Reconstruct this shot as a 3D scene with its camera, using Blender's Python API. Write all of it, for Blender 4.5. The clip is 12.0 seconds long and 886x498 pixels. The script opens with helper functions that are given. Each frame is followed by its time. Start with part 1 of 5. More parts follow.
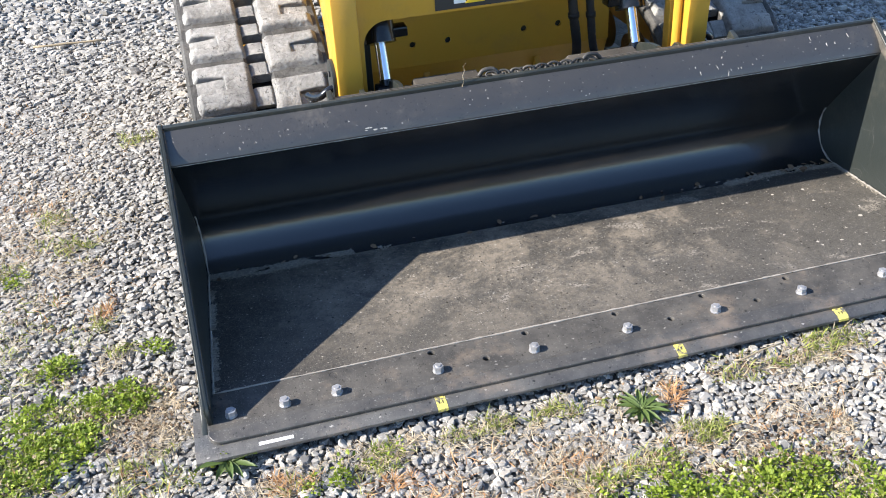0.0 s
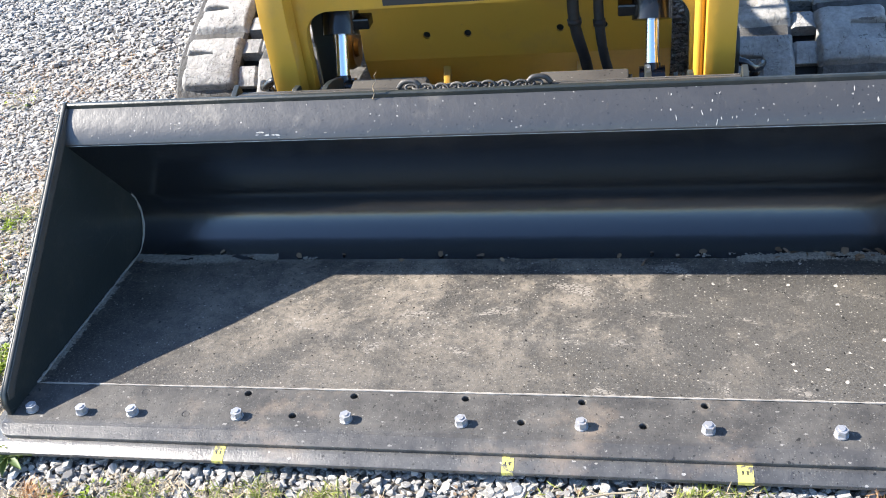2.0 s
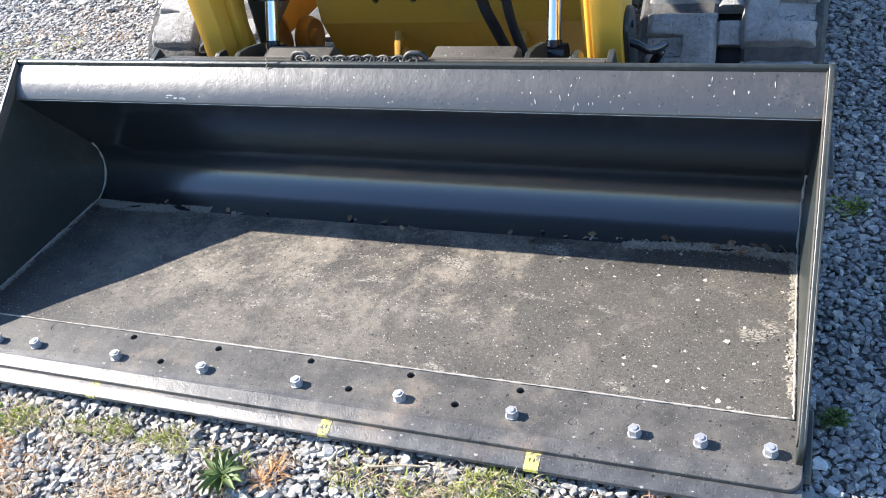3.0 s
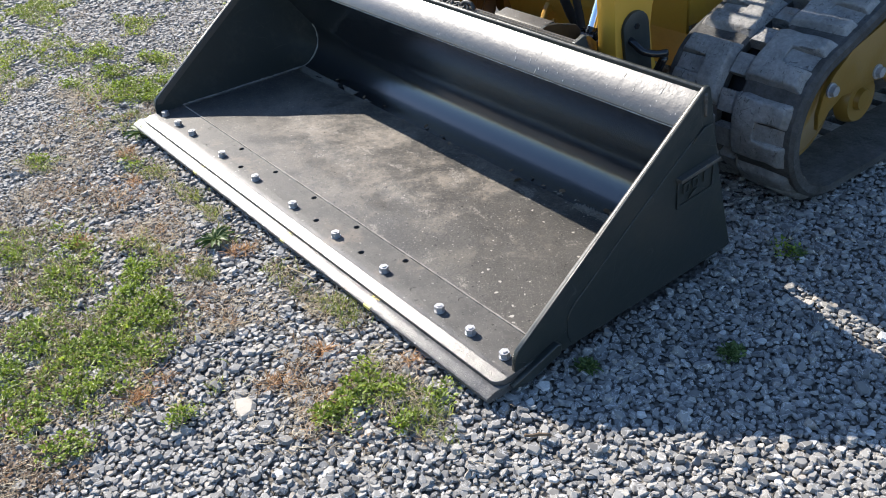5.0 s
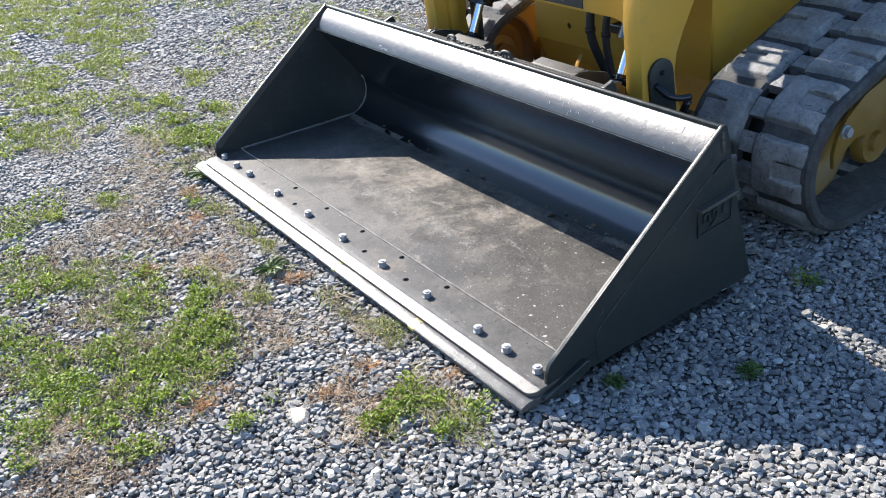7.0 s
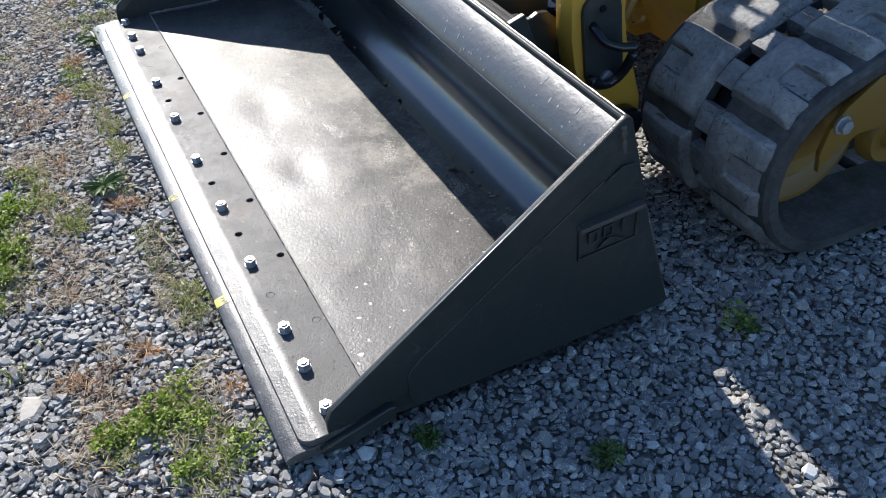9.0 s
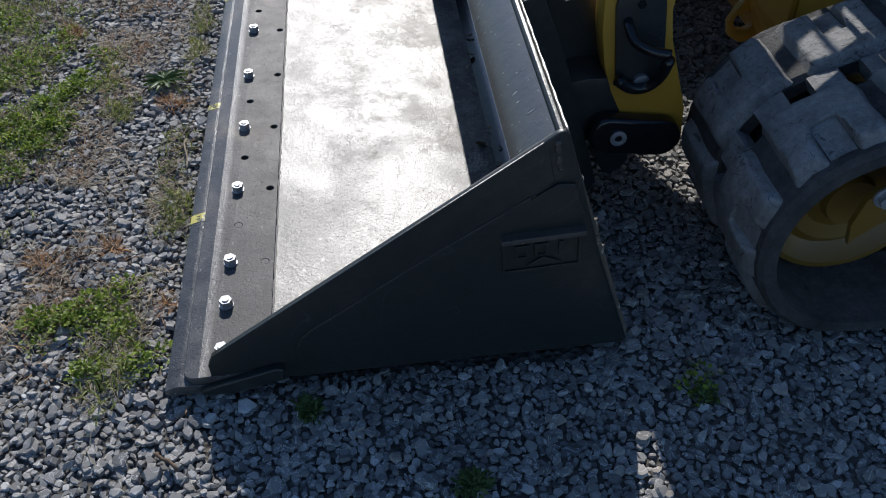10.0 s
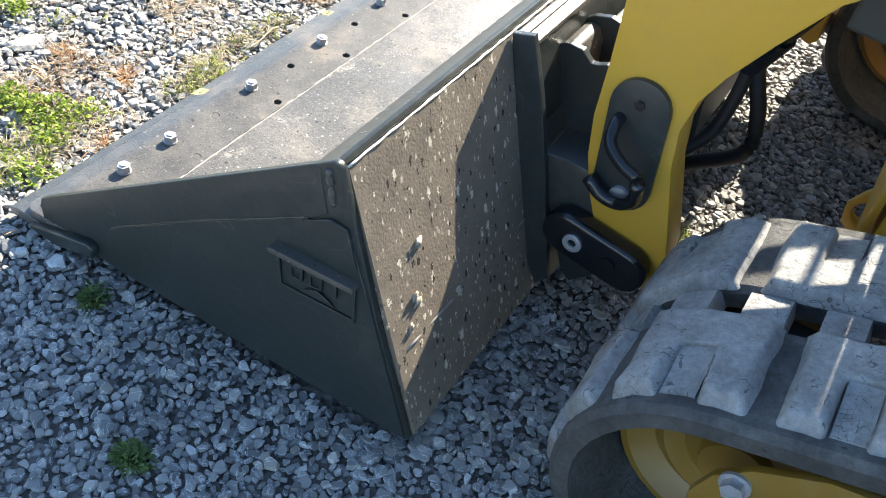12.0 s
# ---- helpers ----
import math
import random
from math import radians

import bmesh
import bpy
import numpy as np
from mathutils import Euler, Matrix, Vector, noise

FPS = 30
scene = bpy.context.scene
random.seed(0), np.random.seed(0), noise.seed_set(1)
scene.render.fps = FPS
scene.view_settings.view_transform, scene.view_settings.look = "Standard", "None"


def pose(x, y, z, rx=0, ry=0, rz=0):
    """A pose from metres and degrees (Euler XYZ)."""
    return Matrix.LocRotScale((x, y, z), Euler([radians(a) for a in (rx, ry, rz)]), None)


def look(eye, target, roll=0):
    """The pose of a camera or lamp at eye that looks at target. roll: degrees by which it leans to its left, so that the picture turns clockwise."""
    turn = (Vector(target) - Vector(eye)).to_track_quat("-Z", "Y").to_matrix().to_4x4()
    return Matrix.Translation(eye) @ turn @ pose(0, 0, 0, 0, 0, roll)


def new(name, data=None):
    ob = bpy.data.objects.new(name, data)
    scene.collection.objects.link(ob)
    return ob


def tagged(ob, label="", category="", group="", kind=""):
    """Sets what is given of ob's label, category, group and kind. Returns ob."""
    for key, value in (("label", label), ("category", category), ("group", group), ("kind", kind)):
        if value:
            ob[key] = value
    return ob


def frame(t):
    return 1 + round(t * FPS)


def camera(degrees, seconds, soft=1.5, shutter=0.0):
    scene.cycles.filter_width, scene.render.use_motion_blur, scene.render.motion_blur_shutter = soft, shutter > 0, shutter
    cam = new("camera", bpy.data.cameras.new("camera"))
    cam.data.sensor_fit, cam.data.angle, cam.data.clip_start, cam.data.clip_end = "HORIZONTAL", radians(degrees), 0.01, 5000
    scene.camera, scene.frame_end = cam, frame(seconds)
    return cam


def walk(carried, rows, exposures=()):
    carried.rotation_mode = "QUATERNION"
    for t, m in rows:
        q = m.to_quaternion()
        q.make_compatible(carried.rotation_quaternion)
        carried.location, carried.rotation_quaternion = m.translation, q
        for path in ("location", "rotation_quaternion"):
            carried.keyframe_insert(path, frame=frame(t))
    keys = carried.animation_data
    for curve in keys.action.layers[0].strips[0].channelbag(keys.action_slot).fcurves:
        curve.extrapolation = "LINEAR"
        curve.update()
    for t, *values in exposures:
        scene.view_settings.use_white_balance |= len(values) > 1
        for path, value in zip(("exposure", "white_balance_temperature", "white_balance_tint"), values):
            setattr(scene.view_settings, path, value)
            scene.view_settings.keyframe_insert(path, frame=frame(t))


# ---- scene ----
cam = camera(50.6, 12.0, soft=1.0)
PATH = [
    (0, (-0.903, -1.74, 1.536), (-0.498, -0.099, 0.467), -3.2),
    (0.5, (-0.59, -1.552, 1.511), (-0.399, 0.103, 0.405), -3.0),
    (1, (-0.266, -1.536, 1.484), (-0.255, 0.138, 0.391), -4.3),
    (1.5, (0.087, -1.578, 1.499), (-0.091, 0.095, 0.417), -6.1),
    (2, (0.342, -1.394, 1.463), (-0.04, 0.222, 0.348), -7.8),
    (2.5, (0.584, -1.241, 1.494), (0.066, 0.301, 0.33), -9.7),
    (3, (1.035, -1.232, 1.478), (0.318, 0.217, 0.301), -11.5),
    (3.2, (1.177, -1.201, 1.498), (0.418, 0.224, 0.319), -11.8),
    (4.8, (2.239, -0.947, 1.444), (0.854, 0.003, 0.359), -5.9),
    (5, (2.358, -1.035, 1.437), (0.948, -0.098, 0.371), -6.4),
    (5.5, (2.509, -1.156, 1.49), (1.026, -0.215, 0.532), -6.8),
    (6, (2.543, -1.185, 1.485), (1.057, -0.243, 0.535), -6.8),
    (6.5, (2.54, -1.203, 1.487), (1.054, -0.261, 0.537), -6.8),
    (6.7, (2.539, -1.199, 1.482), (1.049, -0.26, 0.534), -6.9),
    (8.3, (2.469, -0.662, 1.447), (0.927, 0.02, 0.37), -7.7),
    (8.5, (2.405, -0.554, 1.425), (0.887, 0.132, 0.318), -7.0),
    (9, (2.226, -0.279, 1.38), (0.782, 0.36, 0.153), -3.1),
    (9.5, (2.228, 0.033, 1.343), (0.748, 0.423, 0.055), -0.4),
    (10, (2.242, 0.293, 1.359), (0.744, 0.445, 0.043), -0.2),
    (10.5, (2.088, 0.466, 1.347), (0.597, 0.454, 0.014), 2.1),
    (11, (1.982, 0.642, 1.349), (0.531, 0.49, -0.02), 6.3),
    (11.5, (1.864, 0.964, 1.316), (0.501, 0.498, -0.071), 12.4),
    (12, (1.835, 1.096, 1.329), (0.522, 0.542, -0.075), 13.0),
]
EXPOSURES = [(0.0, 1.39, 6800, 10), (0.5, 1.53, 6780, 10), (1.5, 1.81, 6750, 10), (3.0, 1.81, 6600, 10), (5.0, 1.12, 6700, 10), (6.0, 1.06, 6600, 10), (6.5, 1.27, 6550, 10), (8.5, 1.22, 6400, 10), (9.0, 0.84, 6300, 10), (9.5, 0.34, 6120, 10), (10.0, -0.1, 6150, 10), (10.5, -0.17, 6200, 10), (11.0, 0.05, 6500, 10), (11.5, 1.46, 6850, 8), (12.0, 2.05, 7150, 7)]
walk(cam, [(t, look(eye, target, roll)) for t, eye, target, roll in PATH], EXPOSURES)

# ---- light: clear sky and one low morning sun ----
TO_SUN = Vector((-1.45, 0.0, 1.0)).normalized()
world = bpy.data.worlds.new("sky")
scene.world = world
world.use_nodes = True
wn = world.node_tree.nodes
sky = wn.new("ShaderNodeTexSky")
sky.sky_type = "NISHITA"
sky.sun_disc = False
sky.ozone_density, sky.dust_density = 5.6, 0.3
sky.sun_elevation = math.asin(TO_SUN.z)
sky.sun_rotation = math.atan2(TO_SUN.x, TO_SUN.y)
world.node_tree.links.new(sky.outputs[0], wn["Background"].inputs[0])
wn["Background"].inputs[1].default_value = 0.122
lamp = bpy.data.lights.new("sun", "SUN")
lamp.energy, lamp.angle, lamp.color = 5.0, radians(0.53), (1.0, 0.94, 0.862)
sun = new("sun", lamp)
sun.matrix_world = look(TO_SUN * 30, (0, 0, 0))

# ---- materials ----
def material(name, base=(0.5, 0.5, 0.5), rough=0.5, metal=0.0):
    m = bpy.data.materials.new(name)
    m.use_nodes = True
    b = m.node_tree.nodes["Principled BSDF"]
    b.inputs["Base Color"].default_value = (*base, 1)
    b.inputs["Roughness"].default_value = rough
    b.inputs["Metallic"].default_value = metal
    return m


class Nodes:
    """Short hand for building a node tree."""

    def __init__(self, m):
        self.t = m.node_tree
        self.bsdf = self.t.nodes["Principled BSDF"]
        self.pos = self.t.nodes.new("ShaderNodeNewGeometry").outputs["Position"]

    def link(self, a, b):
        self.t.links.new(a, b)

    def spot(self, stretch, shift):
        v = self.t.nodes.new("ShaderNodeVectorMath")
        v.operation = "MULTIPLY_ADD"
        v.inputs[1].default_value, v.inputs[2].default_value = stretch, (shift, shift, shift)
        self.link(self.pos, v.inputs[0])
        return v.outputs[0]

    def noise(self, scale, detail=4.0, rough=0.55, distort=0.0, stretch=None, shift=0.0):
        n = self.t.nodes.new("ShaderNodeTexNoise")
        n.inputs["Scale"].default_value, n.inputs["Detail"].default_value = scale, detail
        n.inputs["Roughness"].default_value, n.inputs["Distortion"].default_value = rough, distort
        self.link(self.spot(stretch or (1.0, 1.0, 1.0), shift) if stretch or shift else self.pos, n.inputs["Vector"])
        return n.outputs["Fac"]

    def cells(self, scale, out="Distance", stretch=None, shift=0.0):
        n = self.t.nodes.new("ShaderNodeTexVoronoi")
        n.inputs["Scale"].default_value = scale
        self.link(self.spot(stretch or (1.0, 1.0, 1.0), shift) if stretch or shift else self.pos, n.inputs["Vector"])
        return n.outputs[out]

    def crackle(self, scale, shift=0.0, stretch=(1.0, 1.0, 1.0)):
        """Distance to the nearest crack of a pattern of flakes."""
        n = self.t.nodes.new("ShaderNodeTexVoronoi")
        n.feature = "DISTANCE_TO_EDGE"
        n.inputs["Scale"].default_value = scale
        self.link(self.spot(stretch, shift), n.inputs["Vector"])
        return n.outputs["Distance"]

    def dots(self, scale, share, size, shift=0.0, stretch=None):
        """Round specks of many sizes in a share of the cells."""
        n = self.t.nodes.new("ShaderNodeTexVoronoi")
        n.inputs["Scale"].default_value = scale
        self.link(self.spot(stretch or (1.0, 1.0, 1.0), shift), n.inputs["Vector"])
        sep = self.t.nodes.new("ShaderNodeSeparateColor")
        self.link(n.outputs["Color"], sep.inputs[0])
        ragged = self.maths("ADD", n.outputs["Distance"], self.span(self.noise(scale * 3.5, 3, 0.6), 0.3, 0.7, -0.6 * size, 0.6 * size))
        return self.maths("MULTIPLY", self.maths("LESS_THAN", ragged, self.span(sep.outputs[0], 1.0 - share, 1.0, 0.35 * size, size)), self.maths("GREATER_THAN", sep.outputs[0], 1.0 - share))

    def span(self, value, a, b, c=0.0, d=1.0):
        n = self.t.nodes.new("ShaderNodeMapRange")
        n.inputs[1].default_value, n.inputs[2].default_value = a, b
        n.inputs[3].default_value, n.inputs[4].default_value = c, d
        self.link(value, n.inputs[0])
        return n.outputs[0]

    def maths(self, op, a, b):
        n = self.t.nodes.new("ShaderNodeMath")
        n.operation = op
        for k, v in enumerate((a, b)):
            if isinstance(v, (int, float)):
                n.inputs[k].default_value = v
            else:
                self.link(v, n.inputs[k])
        return n.outputs[0]

    def axis(self, k):
        n = self.t.nodes.new("ShaderNodeSeparateXYZ")
        self.link(self.pos, n.inputs[0])
        return n.outputs[k]

    def mix(self, fac, a, b):
        n = self.t.nodes.new("ShaderNodeMix")
        n.data_type = "RGBA"
        for k, v in ((0, fac), (6, a), (7, b)):
            if isinstance(v, (int, float)):
                n.inputs[k].default_value = v
            elif isinstance(v, tuple):
                n.inputs[k].default_value = (*v, 1)
            else:
                self.link(v, n.inputs[k])
        return n.outputs[2]

    def ramp(self, value, stops):
        n = self.t.nodes.new("ShaderNodeValToRGB")
        r = n.color_ramp
        while len(r.elements) < len(stops):
            r.elements.new(0.5)
        for e, (p, c) in zip(r.elements, stops):
            e.position, e.color = p, (*c, 1)
        self.link(value, n.inputs[0])
        return n.outputs[0]

    def bump(self, *pairs):
        """Pairs of (height, strength, distance), laid one over the other."""
        last = None
        for height, strength, distance in pairs:
            n = self.t.nodes.new("ShaderNodeBump")
            n.inputs["Strength"].default_value, n.inputs["Distance"].default_value = strength, distance
            self.link(height, n.inputs["Height"])
            if last:
                self.link(last, n.inputs["Normal"])
            last = n.outputs[0]
        self.link(last, self.bsdf.inputs["Normal"])

    def colour(self, c):
        self.link(c, self.bsdf.inputs["Base Color"])

    def rough(self, r):
        self.link(r, self.bsdf.inputs["Roughness"])


def black_paint(name="black_paint", dusty=0.25, peel=0.35, spots=0.0, rough0=0.34, veil=0.0, gloss=0.5, pits=False, scratch=0.0, tan=(0.23, 0.20, 0.16), base=(0.021, 0.022, 0.0235)):
    """Black enamel on plate steel, orange-peel relief, dust in patches, splashes of dried mud."""
    m = material(name)
    n = Nodes(m)
    dust = n.maths("MULTIPLY", n.span(n.noise(5.0, 8, 0.68), 0.42, 0.72), n.span(n.noise(42.0, 5, 0.7), 0.3, 0.72))
    dust = n.maths("MULTIPLY", dust, dusty)
    if veil:
        dust = n.maths("MAXIMUM", dust, n.span(n.noise(17.0, 7, 0.75), 0.3, 0.7, veil * 0.55, veil))
    n.bsdf.inputs["Specular IOR Level"].default_value = gloss
    col = n.mix(dust, base, tan)
    r = n.span(dust, 0.0, 0.7, rough0, 0.85)
    if spots:
        for scale, tint, amount, shift in ((48.0, (0.50, 0.44, 0.35), 1.0, 0.0), (95.0, (0.44, 0.38, 0.30), 1.1, 5.0), (62.0, (0.012, 0.011, 0.010), 1.0, 9.0)):
            spot = n.dots(scale, 0.55 * spots, 0.26 * amount, shift, (1.1, 1.0, 0.45))
            col = n.mix(spot, col, tint)
            r = n.maths("MAXIMUM", r, n.maths("MULTIPLY", spot, 0.85))
    if scratch:
        for shift, way in ((0.0, (1.0, 1.0, 3.2)), (4.0, (1.0, 2.6, 0.7)), (8.0, (1.0, 0.8, 1.6))):
            line = n.maths("ABSOLUTE", n.maths("SUBTRACT", n.noise(6.0, 1, 0.4, 0.3, way, shift), 0.5), 0.0)
            mark = n.maths("MULTIPLY", n.maths("LESS_THAN", line, 0.0028), n.span(n.noise(8.0, 2, 0.5, 0.0, None, shift + 2.0), 0.58, 0.64))
            col = n.mix(n.maths("MULTIPLY", mark, scratch), col, (0.22, 0.21, 0.20))
    if pits:
        col = n.mix(n.maths("MULTIPLY", n.dots(48.0, 0.3, 0.16, 2.0), 0.9), col, (0.006, 0.006, 0.006))
        col = n.mix(n.maths("MULTIPLY", n.dots(98.0, 0.40, 0.25, 7.0), 0.85), col, (0.006, 0.006, 0.006))
        col = n.mix(n.maths("MULTIPLY", n.dots(92.0, 0.24, 0.20, 6.0), 0.7), col, (0.34, 0.32, 0.29))
    n.colour(col)
    n.rough(r)
    relief = [(n.noise(210.0, 2, 0.5), peel * 0.35, 0.004), (n.noise(30.0, 3), 0.08, 0.01)]
    if pits:
        relief += [(n.dots(75.0, 0.35, 0.26, 11.0), 0.5, 0.0012), (n.noise(26.0, 3, 0.6), 0.12, 0.008)]
    n.bump(*relief)
    return m


def floor_paint():
    """The bucket's floor: black paint worn by use, tan dried mud in patches, flaking prints, pits and grit."""
    m = material("worn_floor_steel")
    n = Nodes(m)
    blot = n.noise(5.5, 12, 0.80, 0.2)
    fine = n.noise(30.0, 9, 0.80, 0.6)
    mud = n.maths("MULTIPLY", n.span(n.maths("ADD", blot, n.span(n.axis(0), -0.1, 0.45, 0.03, -0.02)), 0.47, 0.57), n.span(fine, 0.36, 0.56))
    mud = n.maths("MULTIPLY", mud, n.span(n.axis(1), 0.10, 0.34, 0.35, 1.0))
    mud = n.maths("MULTIPLY", mud, n.span(n.maths("ABSOLUTE", n.axis(0), 0.0), 0.45, 0.95, 1.0, 0.3))
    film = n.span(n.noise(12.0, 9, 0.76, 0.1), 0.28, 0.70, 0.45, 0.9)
    # thinner film at the back and beside one wall, darkening the paint for shade
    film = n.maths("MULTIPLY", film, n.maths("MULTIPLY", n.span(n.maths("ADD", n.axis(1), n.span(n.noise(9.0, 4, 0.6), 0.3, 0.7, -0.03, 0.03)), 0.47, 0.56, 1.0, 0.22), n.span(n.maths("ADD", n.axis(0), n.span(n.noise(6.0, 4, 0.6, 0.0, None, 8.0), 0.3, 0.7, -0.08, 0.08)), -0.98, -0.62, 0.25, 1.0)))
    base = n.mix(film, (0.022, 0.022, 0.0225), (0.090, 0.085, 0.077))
    speck = n.span(n.noise(170.0, 4, 0.8), 0.46, 0.62, 0.0, 0.4)
    base = n.mix(speck, base, (0.15, 0.137, 0.118))
    col = n.mix(n.maths("MULTIPLY", mud, 0.62), base, (0.275, 0.237, 0.19))
    # prints of flaking mud
    where = n.maths("MULTIPLY", n.span(n.noise(7.5, 5, 0.65, 0.6, (1.0, 1.5, 1.0), 3.0), 0.585, 0.65), n.span(n.axis(0), -0.75, -0.55))
    flake = n.maths("MULTIPLY", n.span(n.crackle(95.0, 1.0, (0.7, 1.5, 1.0)), 0.05, 0.13), where)
    col = n.mix(n.maths("MULTIPLY", where, 0.5), col, (0.05, 0.046, 0.042))
    col = n.mix(n.maths("MULTIPLY", flake, 0.8), col, (0.28, 0.255, 0.22))
    grit = n.dots(85.0, 0.30, 0.20, 2.0)
    col = n.mix(n.maths("MULTIPLY", grit, 0.75), col, (0.42, 0.39, 0.34))
    side = n.span(n.axis(0), 0.25, 0.95)
    splash = n.maths("MULTIPLY", n.dots(30.0, 0.5, 0.17, 7.0), n.maths("GREATER_THAN", side, n.noise(3.0, 2, 0.5, 0.0, None, 5.0)))
    col = n.mix(n.maths("MULTIPLY", splash, 0.85), col, (0.50, 0.47, 0.42))
    pit = n.dots(52.0, 0.50, 0.17, 4.0)
    col = n.mix(n.maths("MULTIPLY", pit, 0.9), col, (0.008, 0.008, 0.008))
    pin = n.dots(105.0, 0.45, 0.23, 12.0)
    col = n.mix(n.maths("MULTIPLY", pin, 0.85), col, (0.012, 0.0115, 0.011))
    crumb = n.maths("MULTIPLY", n.dots(120.0, 0.55, 0.22, 15.0), n.span(n.noise(5.0, 3, 0.6, 0.0, None, 6.0), 0.38, 0.6, 0.3, 1.0))
    col = n.mix(n.maths("MULTIPLY", crumb, 0.7), col, (0.36, 0.34, 0.30))
    grain = n.dots(210.0, 0.6, 0.34, 1.0)
    col = n.mix(n.maths("MULTIPLY", grain, 0.30), col, (0.30, 0.285, 0.25))
    dip = n.dots(150.0, 0.4, 0.30, 8.0)
    col = n.mix(n.maths("MULTIPLY", dip, 0.6), col, (0.02, 0.0195, 0.019))
    n.colour(col)
    n.rough(n.maths("ADD", n.span(mud, 0.0, 0.8, 0.36, 0.49), n.span(n.noise(4.5, 5, 0.6, 0.8, None, 2.0), 0.45, 0.66, 0.0, 0.08)))
    n.bump((n.noise(2.6, 2, 0.5, 0.8), 0.09, 0.06), (n.noise(150.0, 3, 0.6), 0.18, 0.004), (fine, 0.14, 0.006), (flake, 0.16, 0.002), (grit, 0.4, 0.002), (n.maths("SUBTRACT", grain, dip), 0.35, 0.0015))
    n.bsdf.inputs["Specular IOR Level"].default_value = 0.42
    return m


FRONT = -0.030


def edge_steel(name="edge_steel", rind=0.26, low=(0.028, 0.028, 0.029), high=(0.120, 0.113, 0.103), worn=0.35):
    """Cutting-edge steel: thin black paint rubbed through, grey film, fine pits."""
    m = material(name)
    n = Nodes(m)
    film = n.span(n.noise(13.0, 9, 0.74), 0.3, 0.72, 0.05, 0.85)
    col = n.mix(film, low, high)
    pit = n.maths("MAXIMUM", n.dots(46.0, 0.4, 0.17, 4.0), n.dots(105.0, 0.35, 0.22, 12.0))
    col = n.mix(n.maths("MULTIPLY", pit, 0.85), col, (0.01, 0.01, 0.01))
    tan = n.maths("MULTIPLY", n.span(n.noise(6.0, 6, 0.7), 0.55, 0.75), 0.55)
    col = n.mix(tan, col, (0.26, 0.2, 0.15))
    fleck = n.dots(70.0, 0.35, 0.18, 2.0, (0.6, 1.0, 1.0))
    col = n.mix(n.maths("MULTIPLY", fleck, worn), col, (0.46, 0.44, 0.41))
    grain = n.dots(190.0, 0.5, 0.32, 1.0)
    col = n.mix(n.maths("MULTIPLY", grain, 0.28), col, (0.28, 0.27, 0.25))
    dip = n.dots(130.0, 0.4, 0.28, 8.0)
    col = n.mix(n.maths("MULTIPLY", dip, 0.6), col, (0.012, 0.012, 0.012))
    n.colour(col)
    # the front is rubbed smooth, the flat behind it stays dusty
    n.rough(n.maths("ADD", n.span(film, 0.1, 0.75, 0.29, 0.44), n.span(n.axis(1), FRONT - 0.004, FRONT + 0.010, 0.0, 0.23)))
    n.link(n.span(n.axis(1), FRONT - 0.004, FRONT + 0.010, 0.6, 0.36), n.bsdf.inputs["Specular IOR Level"])
    n.bump((n.noise(230.0, 3, 0.6), rind, 0.003), (n.noise(20.0, 4), 0.12, 0.01), (n.maths("SUBTRACT", grain, dip), 0.45, 0.0015))
    return m


def yellow_paint(name="yellow_paint", base=(0.54, 0.295, 0.035), grime=0.4):
    m = material(name)
    n = Nodes(m)
    g = n.maths("MULTIPLY", n.span(n.noise(7.0, 8, 0.7), 0.5, 0.78), grime)
    col = n.mix(g, base, (0.24, 0.17, 0.07))
    col = n.mix(n.span(n.noise(1.7, 3), 0.3, 0.8, 0.0, 0.18), col, (base[0] * 0.7, base[1] * 0.72, base[2]))
    chip = n.maths("LESS_THAN", n.cells(26.0), n.span(n.noise(5.0, 4), 0.5, 0.75, 0.0, 0.12))
    col = n.mix(n.maths("MULTIPLY", chip, 0.7), col, (0.16, 0.11, 0.06))
    n.colour(col)
    n.rough(n.span(g, 0.0, 0.35, 0.36, 0.62))
    n.bump((n.noise(120.0, 2), 0.06, 0.003), (n.noise(11.0, 3), 0.05, 0.02), (n.span(n.noise(48.0, 3, 0.6, 0.5), 0.52, 0.60), 0.08, 0.002))
    return m


